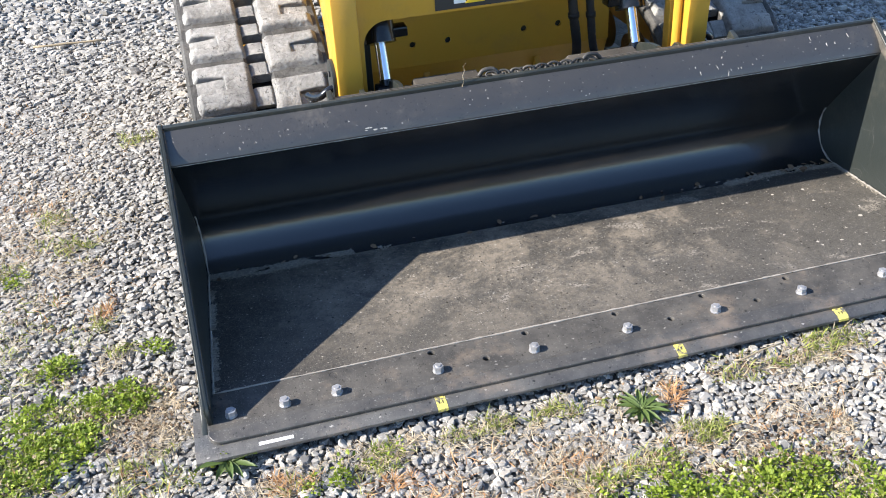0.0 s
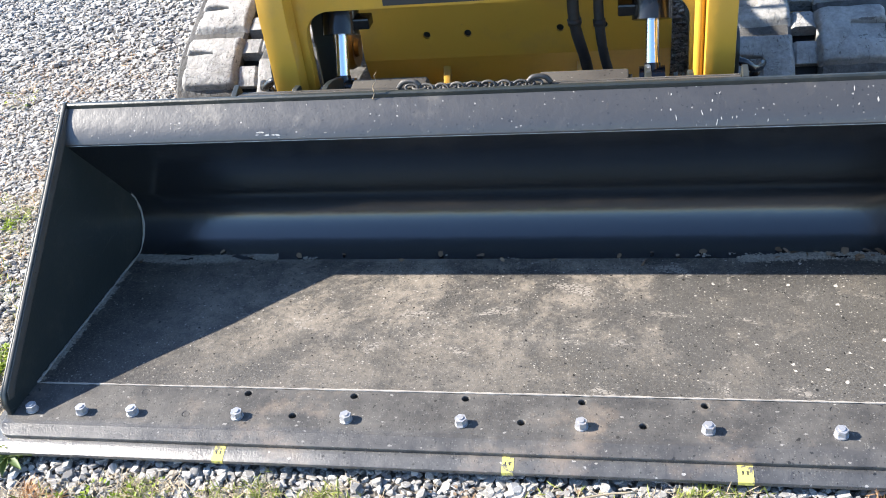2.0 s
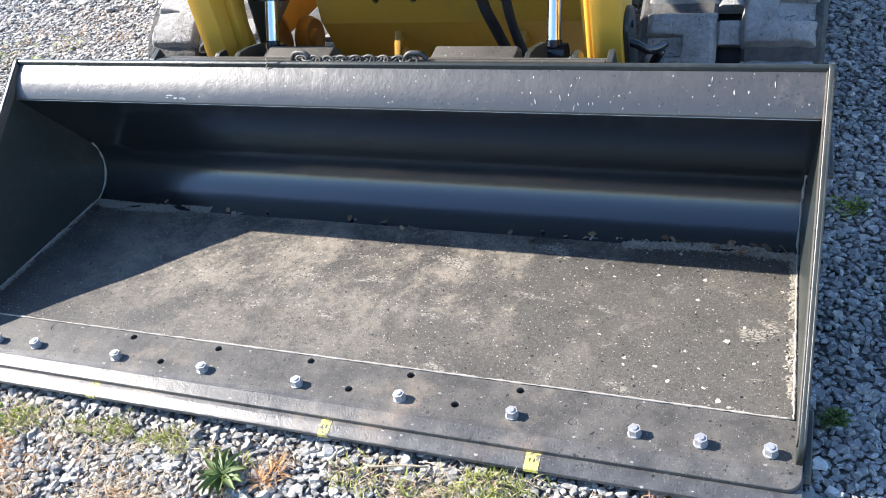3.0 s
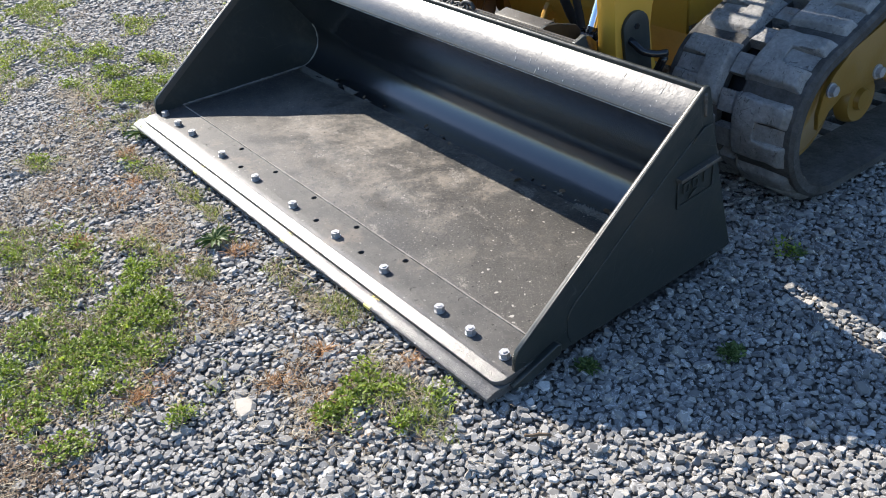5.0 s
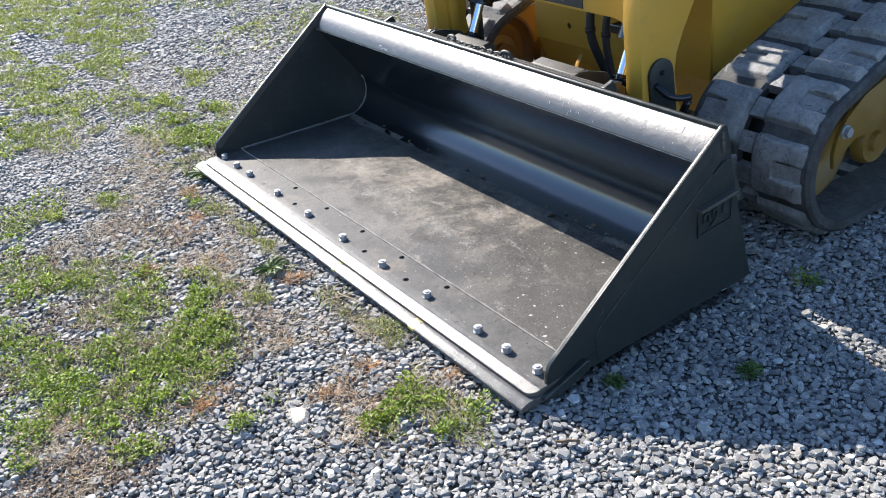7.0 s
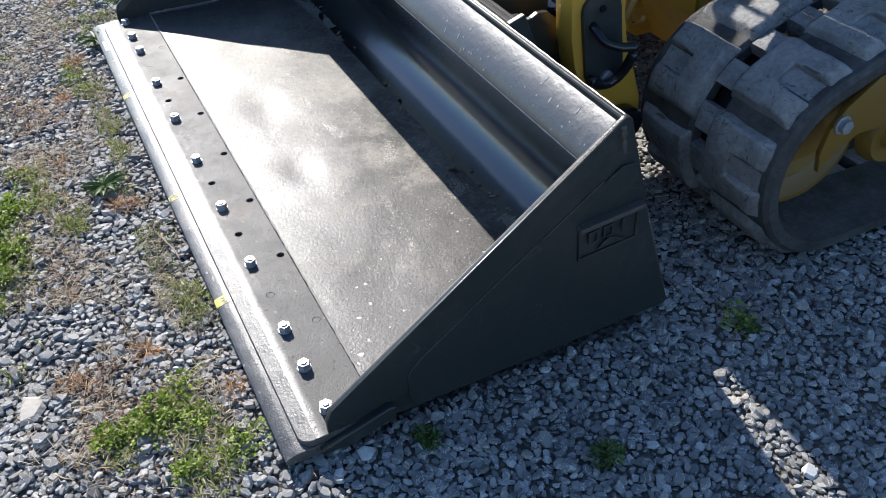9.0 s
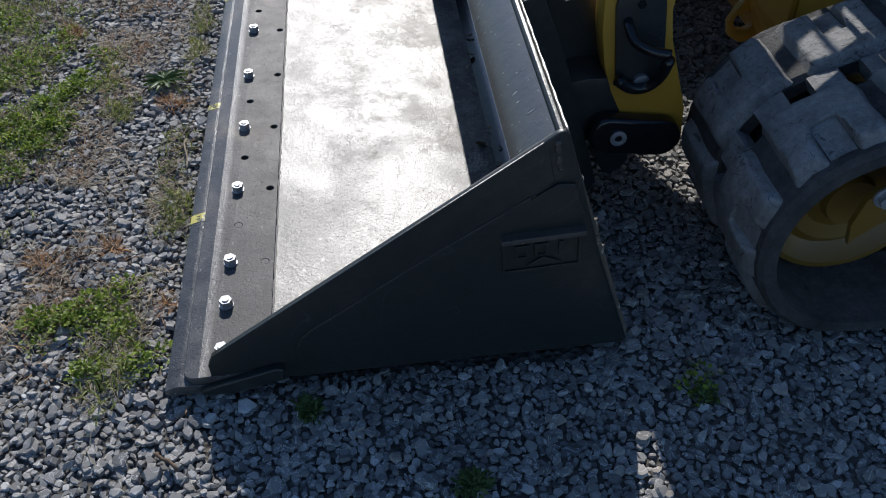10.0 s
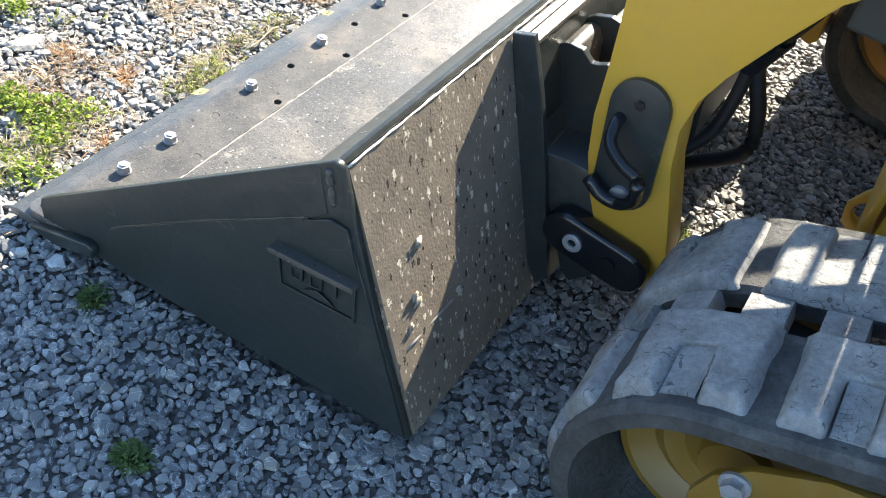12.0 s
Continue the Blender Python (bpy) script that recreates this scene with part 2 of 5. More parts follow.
def rubber(name="track_rubber", dusty=0.12):
    m = material(name)
    n = Nodes(m)
    d = n.span(n.noise(11.0, 8, 0.7), 0.34, 0.70, 0.46 if dusty > 0.5 else 0.2, 1.0)
    f = n.span(n.noise(75.0, 6, 0.72), 0.3, 0.7, 0.58 if dusty > 0.5 else 0.45, 1.0)
    # dust settles on what faces up
    up = n.t.nodes.new("ShaderNodeSeparateXYZ")
    n.link(n.t.nodes.new("ShaderNodeNewGeometry").outputs["Normal"], up.inputs[0])
    f = n.maths("MULTIPLY", f, n.span(up.outputs[2], -0.1, 0.65, 0.55, 1.0))
    col = n.mix(n.maths("MULTIPLY", n.maths("MULTIPLY", d, f), dusty), (0.021, 0.0205, 0.02), (0.44, 0.435, 0.42))
    # nicks in the rubber
    nick = n.maths("MAXIMUM", n.dots(24.0, 0.5, 0.17, 3.0, (0.30, 1.3, 2.6)), n.dots(30.0, 0.45, 0.15, 6.0, (2.6, 1.3, 0.35)))
    cut = nick
    if dusty > 0.5:
        for shift, way in ((0.0, (1.0, 3.0, 3.0)), (4.0, (2.6, 1.0, 1.0)), (9.0, (1.0, 1.0, 1.0))):
            line = n.maths("ABSOLUTE", n.maths("SUBTRACT", n.noise(9.0, 3, 0.6, 0.8, way, shift), 0.5), 0.0)
            cut = n.maths("MAXIMUM", cut, n.maths("MULTIPLY", n.maths("LESS_THAN", line, 0.0042), n.span(n.noise(13.0, 3, 0.6, 0.0, None, shift + 2.0), 0.54, 0.58)))
    col = n.mix(n.maths("MULTIPLY", cut, 0.62), col, (0.02, 0.019, 0.018))
    n.colour(col)
    n.rough(n.span(d, 0.2, 1.0, 0.7, 0.93))
    n.bsdf.inputs["Specular IOR Level"].default_value = 0.5 if dusty > 0.5 else 0.25
    n.bump((n.noise(60.0, 6, 0.72), 0.9, 0.006), (n.noise(14.0, 4), 0.6, 0.018), (n.maths("SUBTRACT", 1.0, cut), 0.8, 0.004))
    return m


def stone():
    """Crushed blue-grey limestone; every stone has its own tone."""
    m = material("gravel_stone", rough=0.86)
    n = Nodes(m)
    g = n.t.nodes.new("ShaderNodeNewGeometry").outputs["Random Per Island"]
    o = n.t.nodes.new("ShaderNodeObjectInfo").outputs["Random"]
    r = n.maths("FRACT", n.maths("ADD", g, o), 0.0)
    col = n.ramp(r, [(0.0, (0.125, 0.122, 0.116)), (0.25, (0.192, 0.187, 0.176)), (0.62, (0.268, 0.259, 0.240)),
                     (0.88, (0.352, 0.339, 0.312)), (0.95, (0.31, 0.272, 0.225)), (1.0, (0.58, 0.567, 0.54))])
    col = n.mix(n.span(n.noise(65.0, 6, 0.7), 0.35, 0.7, 0.0, 0.32), col, (0.20, 0.198, 0.195))
    vein = n.maths("LESS_THAN", n.maths("ABSOLUTE", n.maths("SUBTRACT", n.noise(24.0, 3, 0.5, 1.5), 0.5), 0.0), 0.012)
    col = n.mix(n.maths("MULTIPLY", vein, 0.45), col, (0.7, 0.69, 0.67))
    n.colour(col)
    n.bump((n.noise(130.0, 5, 0.65), 0.35, 0.003), (n.noise(480.0, 2), 0.25, 0.001))
    return m


def earth():
    m = material("packed_grit", rough=0.95)
    n = Nodes(m)
    v = n.cells(75.0, "Color")
    sep = n.t.nodes.new("ShaderNodeSeparateColor")
    n.link(v, sep.inputs[0])
    col = n.ramp(sep.outputs[0], [(0.0, (0.055, 0.052, 0.047)), (0.5, (0.095, 0.09, 0.081)), (1.0, (0.16, 0.15, 0.133))])
    brown = n.span(n.noise(1.6, 7, 0.65), 0.45, 0.7)
    col = n.mix(n.maths("MULTIPLY", brown, 0.45), col, (0.18, 0.145, 0.108))
    # past the stretch of loose stones the sheet itself is gravel
    away = n.maths("MAXIMUM", n.maths("SUBTRACT", n.maths("ABSOLUTE", n.maths("ADD", n.axis(0), 1.65), 0.0), 5.85), n.maths("SUBTRACT", n.maths("ABSOLUTE", n.maths("SUBTRACT", n.axis(1), 1.8), 0.0), 4.2))
    chips = n.ramp(sep.outputs[0], [(0.0, (0.10, 0.098, 0.093)), (0.5, (0.225, 0.219, 0.205)), (1.0, (0.38, 0.366, 0.338))])
    col = n.mix(n.span(away, -0.06, 0.06), col, chips)
    n.colour(col)
    n.bump((n.cells(62.0), 0.9, 0.012), (n.noise(120.0, 5), 0.4, 0.004))
    return m


def leaf(name, low, high, rough=0.55, thin=0.0):
    m = material(name, rough=rough)
    n = Nodes(m)
    g = n.t.nodes.new("ShaderNodeNewGeometry").outputs["Random Per Island"]
    col = n.ramp(g, [(0.0, low), (0.55, tuple((a + b) / 2 for a, b in zip(low, high))), (1.0, high)])
    col = n.mix(n.span(n.noise(5.0, 4), 0.35, 0.75, 0.0, 0.35), col, tuple(0.6 * a for a in low))
    n.colour(col)
    n.bsdf.inputs["Specular IOR Level"].default_value = 0.25 if not thin else 0.35
    if thin:
        glow = n.t.nodes.new("ShaderNodeBsdfTranslucent")
        n.link(col, glow.inputs[0])
        both = n.t.nodes.new("ShaderNodeMixShader")
        both.inputs[0].default_value = thin
        n.link(n.bsdf.outputs[0], both.inputs[1])
        n.link(glow.outputs[0], both.inputs[2])
        n.link(both.outputs[0], n.t.nodes["Material Output"].inputs[0])
    return m


def metal(name, base, rough, grime=0.3, shine=1.0):
    m = material(name, base, rough, shine)
    n = Nodes(m)
    g = n.span(n.noise(55.0, 6, 0.7), 0.4, 0.75, 0.0, grime)
    n.colour(n.mix(g, base, (0.18, 0.15, 0.12)))
    n.rough(n.span(g, 0.0, 0.4, rough, min(1.0, rough + 0.35)))
    n.bump((n.noise(300.0, 3), 0.15, 0.002))
    return m


BLACK = black_paint(dusty=0.22, scratch=0.13, veil=0.03, base=(0.0165, 0.0222, 0.0222))
BLACK_IN = black_paint("black_paint_inside", dusty=0.02, peel=0.14, rough0=0.19, gloss=0.8, base=(0.009, 0.0105, 0.0125))
BLACK_LIP = black_paint("black_paint_lip", dusty=0.6, peel=0.35, spots=0.0, rough0=0.44, veil=0.25, pits=True)
BLACK_TOP = black_paint("black_paint_top", dusty=0.30, peel=0.2, rough0=0.33, veil=0.09, gloss=1.0, pits=True)
BLACK_BACK = black_paint("black_paint_mud_splashed", dusty=1.0, peel=0.6, spots=1.0, rough0=0.5, veil=0.70, tan=(0.27, 0.214, 0.155))
GLOSS = black_paint("glossy_black_paint", dusty=0.06, peel=0.15, rough0=0.2, base=(0.007, 0.008, 0.010))
coat = BLACK_IN.node_tree.nodes["Principled BSDF"].inputs
coat["Coat Weight"].default_value, coat["Coat Roughness"].default_value = 0.4, 0.16
FLOOR = floor_paint()
EDGE = edge_steel()
EDGE_WORN = edge_steel("worn_edge_steel", 0.4, (0.032, 0.032, 0.034), (0.125, 0.123, 0.118), 0.6)
YELLOW = yellow_paint()
# yellow and orange darkened in the colour for shade inside the tracks
SHADED_YELLOW = yellow_paint("shaded_grimy_yellow", (0.21, 0.116, 0.019), 0.7)
SHADED_ORANGE = yellow_paint("shaded_grimy_orange", (0.22, 0.112, 0.024), 0.9)
RUBBER = rubber(dusty=0.34)
TREAD = rubber("tread_rubber", 1.0)
GLINT = metal("bright_weld", (0.62, 0.61, 0.58), 0.42, 0.3)
STONE = stone()
EARTH = earth()
ZINC = metal("zinc_bolt", (0.44, 0.45, 0.475), 0.36, 0.4, 0.5)
ZINC.node_tree.nodes["Principled BSDF"].inputs["Metallic"].default_value = 0.6
IRON = black_paint("dark_worn_iron", dusty=0.7, peel=0.5, rough0=0.5)
CHROME = metal("chrome_rod", (0.75, 0.77, 0.8), 0.10, 0.05)
SEAM = black_paint("pale_scraped_weld", dusty=1.0, peel=0.6, rough0=0.5, veil=0.95, tan=(0.37, 0.34, 0.30))
WELD = metal("weld_bead", (0.28, 0.27, 0.25), 0.7, 0.6)
WELD.node_tree.nodes["Principled BSDF"].inputs["Metallic"].default_value = 0.2
HOSE = black_paint("hose_rubber", dusty=0.12, peel=0.2, rough0=0.55, base=(0.010, 0.010, 0.011), gloss=0.3)
DECAL = black_paint("dark_decal", dusty=0.05, peel=0.05, rough0=0.4)
WHITE = material("white_decal", (0.78, 0.78, 0.76), 0.45)
TRIANGLE = material("yellow_decal", (0.75, 0.50, 0.02), 0.45)
TAPE = material("yellow_tape", rough=0.34)
tn = Nodes(TAPE)
tn.colour(tn.mix(tn.span(tn.noise(60.0, 6, 0.75), 0.42, 0.52), (0.12, 0.115, 0.10), (0.62, 0.54, 0.13)))
CLOVER = leaf("clover_leaf", (0.11, 0.17, 0.02), (0.41, 0.51, 0.07), 0.45, 0.45)
BLADE = leaf("grass_blade", (0.14, 0.18, 0.04), (0.43, 0.46, 0.13), 0.5, 0.4)
STRAW = leaf("dry_straw", (0.34, 0.27, 0.18), (0.66, 0.57, 0.42), 0.85, 0.25)
RUST = leaf("dry_red_grass", (0.36, 0.18, 0.08), (0.62, 0.40, 0.21), 0.8, 0.3)
ROSETTE = leaf("rosette_leaf", (0.07, 0.115, 0.032), (0.17, 0.235, 0.075), 0.5, 0.3)
CRUST = leaf("dusty_crust", (0.17, 0.155, 0.13), (0.34, 0.31, 0.26), 0.95)
MUD = leaf("dried_mud", (0.24, 0.20, 0.15), (0.36, 0.31, 0.245), 0.95)
LITTER = leaf("leaf_litter", (0.10, 0.065, 0.04), (0.30, 0.22, 0.15), 0.85)
CHIP = material("bare_chip", (0.36, 0.35, 0.33), 0.6)
PALE = material("pale_stone", rough=0.9)
pn = Nodes(PALE)
pn.colour(pn.mix(pn.noise(30.0, 6, 0.7), (0.26, 0.235, 0.20), (0.56, 0.51, 0.44)))
pn.bump((pn.noise(60.0, 5), 0.5, 0.006))

# ---- shapes ----
def part(name, bm, mat, parent=None, label="", smooth=False):
    """Link a bmesh as one mesh object under a thing or a part."""
    bmesh.ops.recalc_face_normals(bm, faces=bm.faces)
    me = bpy.data.meshes.new(name)
    bm.to_mesh(me)
    bm.free()
    return linked(name, me, mat, parent, label, smooth)


def linked(name, me, mat, parent=None, label="", smooth=False):
    if mat and not me.materials:
        me.materials.append(mat)
    if smooth:
        me.shade_smooth() if smooth is True else me.set_sharp_from_angle(angle=radians(smooth))
        me.polygons.foreach_set("use_smooth", [True] * len(me.polygons))
    ob = new(name, me)
    ob.parent = parent
    if label:
        ob["label"] = label
    return ob


def thing(name, label, category, at=(0, 0, 0), group="", kind=""):
    ob = new(name)
    ob.location = at
    ob.empty_display_size = 0.1
    return tagged(ob, label, category, group, kind)


def round_off(bm, offset, segments=2, angle=30):
    edges = [e for e in bm.edges if len(e.link_faces) == 2 and e.calc_face_angle(0) > radians(angle)]
    bmesh.ops.bevel(bm, geom=edges, offset=offset, segments=segments, profile=0.6, affect="EDGES", clamp_overlap=True)
    return bm


def box(x0, x1, y0, y1, z0, z1, bevel=0.0, segments=2):
    bm = bmesh.new()
    bmesh.ops.create_cube(bm, size=1)
    for v in bm.verts:
        v.co = ((x0 + x1) / 2 + v.co.x * (x1 - x0), (y0 + y1) / 2 + v.co.y * (y1 - y0), (z0 + z1) / 2 + v.co.z * (z1 - z0))
    return round_off(bm, bevel, segments) if bevel else bm


def prism(outline, x0, x1, bevel=0.0, segments=2, axis="x"):
    """An outline of (y, z), or (x, z) along y, pushed from x0 to x1."""
    bm = bmesh.new()
    put = (lambda a, b, c: (c, a, b)) if axis == "x" else (lambda a, b, c: (a, c, b))
    rings = [[bm.verts.new(put(a, b, c)) for a, b in outline] for c in (x0, x1)]
    n = len(outline)
    for k in range(n):
        bm.faces.new((rings[0][k], rings[0][(k + 1) % n], rings[1][(k + 1) % n], rings[1][k]))
    bm.faces.new(rings[0][::-1])
    bm.faces.new(rings[1])
    bmesh.ops.recalc_face_normals(bm, faces=bm.faces)
    if bevel:
        round_off(bm, bevel, segments, 20)
    big = [f for f in bm.faces if len(f.verts) > 4]
    bmesh.ops.triangulate(bm, faces=big)
    return bm


def circle(cx, cy, r, n=20, a0=0.0, a1=360.0):
    whole = abs(a1 - a0) > 359
    return [(cx + r * math.cos(radians(a0 + (a1 - a0) * k / (n if whole else n - 1))), cy + r * math.sin(radians(a0 + (a1 - a0) * k / (n if whole else n - 1)))) for k in range(n)]


def capsule(a, b, r, n=10):
    """The outline of a slot-shaped plate between two centres."""
    turn = math.degrees(math.atan2(b[1] - a[1], b[0] - a[0]))
    return circle(*b, r, n, turn - 90, turn + 90) + circle(*a, r, n, turn + 90, turn + 270)


def holed(outline, holes, thick, bevel=0.0):
    """A flat plate in x and y with holes through it, z from 0 to thick, as a bmesh."""
    cu = bpy.data.curves.new("plate", "CURVE")
    cu.dimensions, cu.fill_mode, cu.extrude, cu.bevel_depth, cu.bevel_resolution = "2D", "BOTH", thick / 2 - bevel, bevel, 1
    cu.offset = -bevel
    for loop in [outline, *holes]:
        s = cu.splines.new("POLY")
        s.points.add(len(loop) - 1)
        for p, (x, y) in zip(s.points, loop):
            p.co = (x, y, 0, 1)
        s.use_cyclic_u = True
    ob = bpy.data.objects.new("plate", cu)
    scene.collection.objects.link(ob)
    me = bpy.data.meshes.new_from_object(ob.evaluated_get(bpy.context.evaluated_depsgraph_get()))
    bm = bmesh.new()
    bm.from_mesh(me)
    bpy.data.meshes.remove(me)
    bpy.data.objects.remove(ob)
    bpy.data.curves.remove(cu)
    bmesh.ops.remove_doubles(bm, verts=bm.verts, dist=1e-5)
    for v in bm.verts:
        v.co.z += thick / 2
    return bm


def tube(points, radius, sides=10, closed=False, waver=0.0, rng=None):
    """A round bar along points; waver makes it uneven, like a weld bead."""
    pts = [Vector(p) for p in points]
    bm, rings, n = bmesh.new(), [], len(pts)
    up = Vector((0.013, 0.021, 1))
    for k, p in enumerate(pts):
        a, b = (pts[k - 1], pts[(k + 1) % n]) if closed else (pts[max(k - 1, 0)], pts[min(k + 1, n - 1)])
        d = (b - a).normalized()
        side = d.cross(up)
        if side.length < 0.2:
            side = d.cross(Vector((1, 0.02, 0.01)))
        side.normalize()
        top = side.cross(d)
        r = radius * (1 + (waver * (rng.random() - 0.5) if rng else 0))
        rings.append([bm.verts.new(p + r * (math.cos(t) * side + math.sin(t) * top)) for t in (2 * math.pi * j / sides for j in range(sides))])
    for k in range(n if closed else n - 1):
        r0, r1 = rings[k], rings[(k + 1) % n]
        for j in range(sides):
            bm.faces.new((r0[j], r0[(j + 1) % sides], r1[(j + 1) % sides], r1[j]))
    if not closed:
        bm.faces.new(rings[0][::-1])
        bm.faces.new(rings[-1])
    return bm


def smooth_line(points, per=6):
    """Catmull-Rom through points."""
    p = [Vector(q) for q in points]
    p = [2 * p[0] - p[1], *p, 2 * p[-1] - p[-2]]
    out = []
    for k in range(1, len(p) - 2):
        for j in range(per):
            t = j / per
            out.append(0.5 * (2 * p[k] + (p[k + 1] - p[k - 1]) * t + (2 * p[k - 1] - 5 * p[k] + 4 * p[k + 1] - p[k + 2]) * t * t + (3 * p[k] - p[k - 1] - 3 * p[k + 1] + p[k + 2]) * t**3))
    return [*out, p[-2]]


def rod(a, b, radius, sides=16, bevel=0.0):
    bm = tube([a, b], radius, sides)
    return round_off(bm, bevel, 2, 50) if bevel else bm


def join(*bms):
    out = bms[0]
    for b in bms[1:]:
        me = bpy.data.meshes.new("t")
        b.to_mesh(me)
        b.free()
        out.from_mesh(me)
        bpy.data.meshes.remove(me)
    return out


def moved(bm, m):
    bmesh.ops.transform(bm, matrix=m, verts=bm.verts)
    return bm


# ---- the bucket ----
def side_x(y, z):
    """The outer face of the right side plate; the sides taper a little to the heel."""
    return 1.0605 - 0.04 * y + 0.056 * (z - 0.03)


FLOOR_Z = 0.055
ARC = [(0.60 + 0.11 * math.cos(radians(a)), 0.165 + 0.11 * math.sin(radians(a))) for a in range(-90, 36, 9)]
SIDE = [(-0.016, 0.052), (-0.016, 0.082), (-0.006, 0.106), (0.018, 0.124), (0.589, 0.542), (0.597, 0.547), (0.606, 0.546), (0.612, 0.539), (0.693, 0.264), (0.773, 0.031), (0.766, 0.022), (0.15, 0.024), (0.05, 0.036)]


def lean(bm, sign, push=0.0):
    """Lay a plate drawn in (y, z, depth) on the tapered side; depth 0 is the outer face."""
    for v in bm.verts:
        y, z, d = v.co
        v.co = (sign * (side_x(y, z) - d + push), y, z)
    return bm


def build_bucket():
    rng = random.Random(4)
    b = thing("loader_bucket", "black steel loader bucket with dusty worn floor, resting on gravel", "bucket", (0, 0.3, 0))
    off = Matrix.Translation((0, -0.3, 0))

    def piece(name, bm, mat, parent=b, label="", smooth=False):
        return part(name, moved(bm, off), mat, parent, label, smooth)

    # floor, curved back and the sheet up to the lip, 10 mm thick, with a fine grid for the shallow dents
    bm = bmesh.new()
    floor_pts = [(0.094 + (0.60 - 0.094) * k / 30, FLOOR_Z) for k in range(31)]
    cols = 120
    dents = ((0.18, 0.235, 0.085, 0.045, -0.0055), (0.30, 0.31, 0.05, 0.15, 0.0030), (0.10, 0.36, 0.05, 0.13, 0.0025), (-0.20, 0.25, 0.11, 0.05, -0.0050), (-0.13, 0.37, 0.045, 0.13, 0.0028), (-0.62, 0.30, 0.16, 0.08, -0.0040), (0.66, 0.26, 0.14, 0.09, -0.0030))
    grid = []
    for i in range(cols + 1):
        u = i / cols
        row = []
        for y, z in floor_pts:
            w = side_x(y, z) - 0.012
            x = -w + 2 * w * u
            dent = 0.0035 * noise.noise((x * 2.3, y * 3.1, 4.2)) + 0.75 * sum(d * math.exp(-(((x - a) / p) ** 2) - ((y - c) / q) ** 2) for a, c, p, q, d in dents)
            dent *= min(1, (y - 0.094) / 0.1) * min(1, (0.6 - y) / 0.1)
            row.append(bm.verts.new((x, y, z + dent)))
        grid.append(row)
    for i in range(cols):
        for j in range(30):
            bm.faces.new((grid[i][j], grid[i + 1][j], grid[i + 1][j + 1], grid[i][j + 1]))
    ret = bmesh.ops.extrude_face_region(bm, geom=list(bm.faces))
    for v in [g for g in ret["geom"] if isinstance(g, bmesh.types.BMVert)]:
        v.co.z = 0.036
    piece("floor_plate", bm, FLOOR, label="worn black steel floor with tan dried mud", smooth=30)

    bm = bmesh.new()
    prof = [*ARC, (0.645, 0.294), (0.60, 0.357), (0.556, 0.420), (0.534, 0.453)]
    back = []
    for k, (y, z) in enumerate(prof):
        a, c = prof[max(k - 1, 0)], prof[min(k + 1, len(prof) - 1)]
        d = Vector((c[0] - a[0], c[1] - a[1])).normalized()
        back.append((y + 0.009 * d.y, z - 0.009 * d.x))
    rings = []
    for i in range(13):
        u = -1 + 2 * i / 12
        rings.append([[bm.verts.new((u * (side_x(y, z) - 0.0125), y, z)) for y, z in pts] for pts in (prof, back)])
    for i in range(12):
        for s in (0, 1):
            for j in range(len(prof) - 1):
                bm.faces.new((rings[i][s][j], rings[i + 1][s][j], rings[i + 1][s][j + 1], rings[i][s][j + 1]))
        for j in (0, len(prof) - 1):
            bm.faces.new((rings[i][0][j], rings[i + 1][0][j], rings[i + 1][1][j], rings[i][1][j]))
    piece("back_sheet", bm, BLACK_IN, label="curved black back sheet reflecting the sky", smooth=40)

    # the top lip: a bent plate with a rounded nose, and the upright rim behind it
    crown = [(0.5300, 0.4650), (0.5345, 0.4745), (0.5420, 0.4860), (0.5535, 0.4990), (0.5670, 0.5120), (0.5810, 0.5230), (0.5930, 0.5310)]
    lip = [(0.590, 0.480), (0.541, 0.4545), (0.5345, 0.4545), (0.5305, 0.4575), (0.5290, 0.4615), *crown, (0.599, 0.522)]
    w = side_x(0.56, 0.5) - 0.0125
    piece("top_lip", prism(lip, -w, w), BLACK_TOP, label="dusty grey-black bent top lip", smooth=35)
    nose = [(-w + 0.004 + (2 * w - 0.008) * k / 120, 0.5303, 0.4566) for k in range(121)]
    piece("worn_edge", tube(nose, 0.0009, 6, waver=0.5, rng=random.Random(12)), GLINT, label="bare worn line along the lip", smooth=True)
    w = side_x(0.6, 0.55) - 0.004
    piece("top_rim", prism([(0.594, 0.51), (0.5925, 0.5405), (0.596, 0.5442), (0.602, 0.5450), (0.607, 0.540), (0.612, 0.51)], -w, w, 0.0012), BLACK, smooth=35)
    seam = [(-w + 0.01 + (2 * w - 0.02) * k / 150, 0.6105 + 0.0005 * math.sin(k * 1.7), 0.5368) for k in range(151)]
    piece("weld_seam", tube(seam, 0.0021, 6, waver=1.0, rng=random.Random(5)), GLINT, label="bright rough weld along the rim", smooth=True)
    # bare chips and a pale scuff on the lip
    for k in range(26):
        x, v = (rng.uniform(0.42, 0.98), rng.uniform(0.006, 0.066)) if k < 18 else (rng.uniform(-0.57, -0.47), rng.uniform(0.004, 0.016))
        long_, wide = (rng.uniform(0.002, 0.009), rng.uniform(0.001, 0.002)) if k < 18 else (rng.uniform(0.0015, 0.003), rng.uniform(0.004, 0.012))
        spot, tip = v / 0.072 * (len(crown) - 1), rng.uniform(-0.3, 0.3)
        low_end, high_end = crown[int(spot)], crown[int(spot) + 1]
        up = Vector((0, high_end[0] - low_end[0], high_end[1] - low_end[1]))
        at = Vector((x, low_end[0], low_end[1])) + up * min(0.75, max(0.25, spot - int(spot)))
        up.normalize()
        out_ = Vector((0, -up.z, up.y))
        bm = bmesh.new()
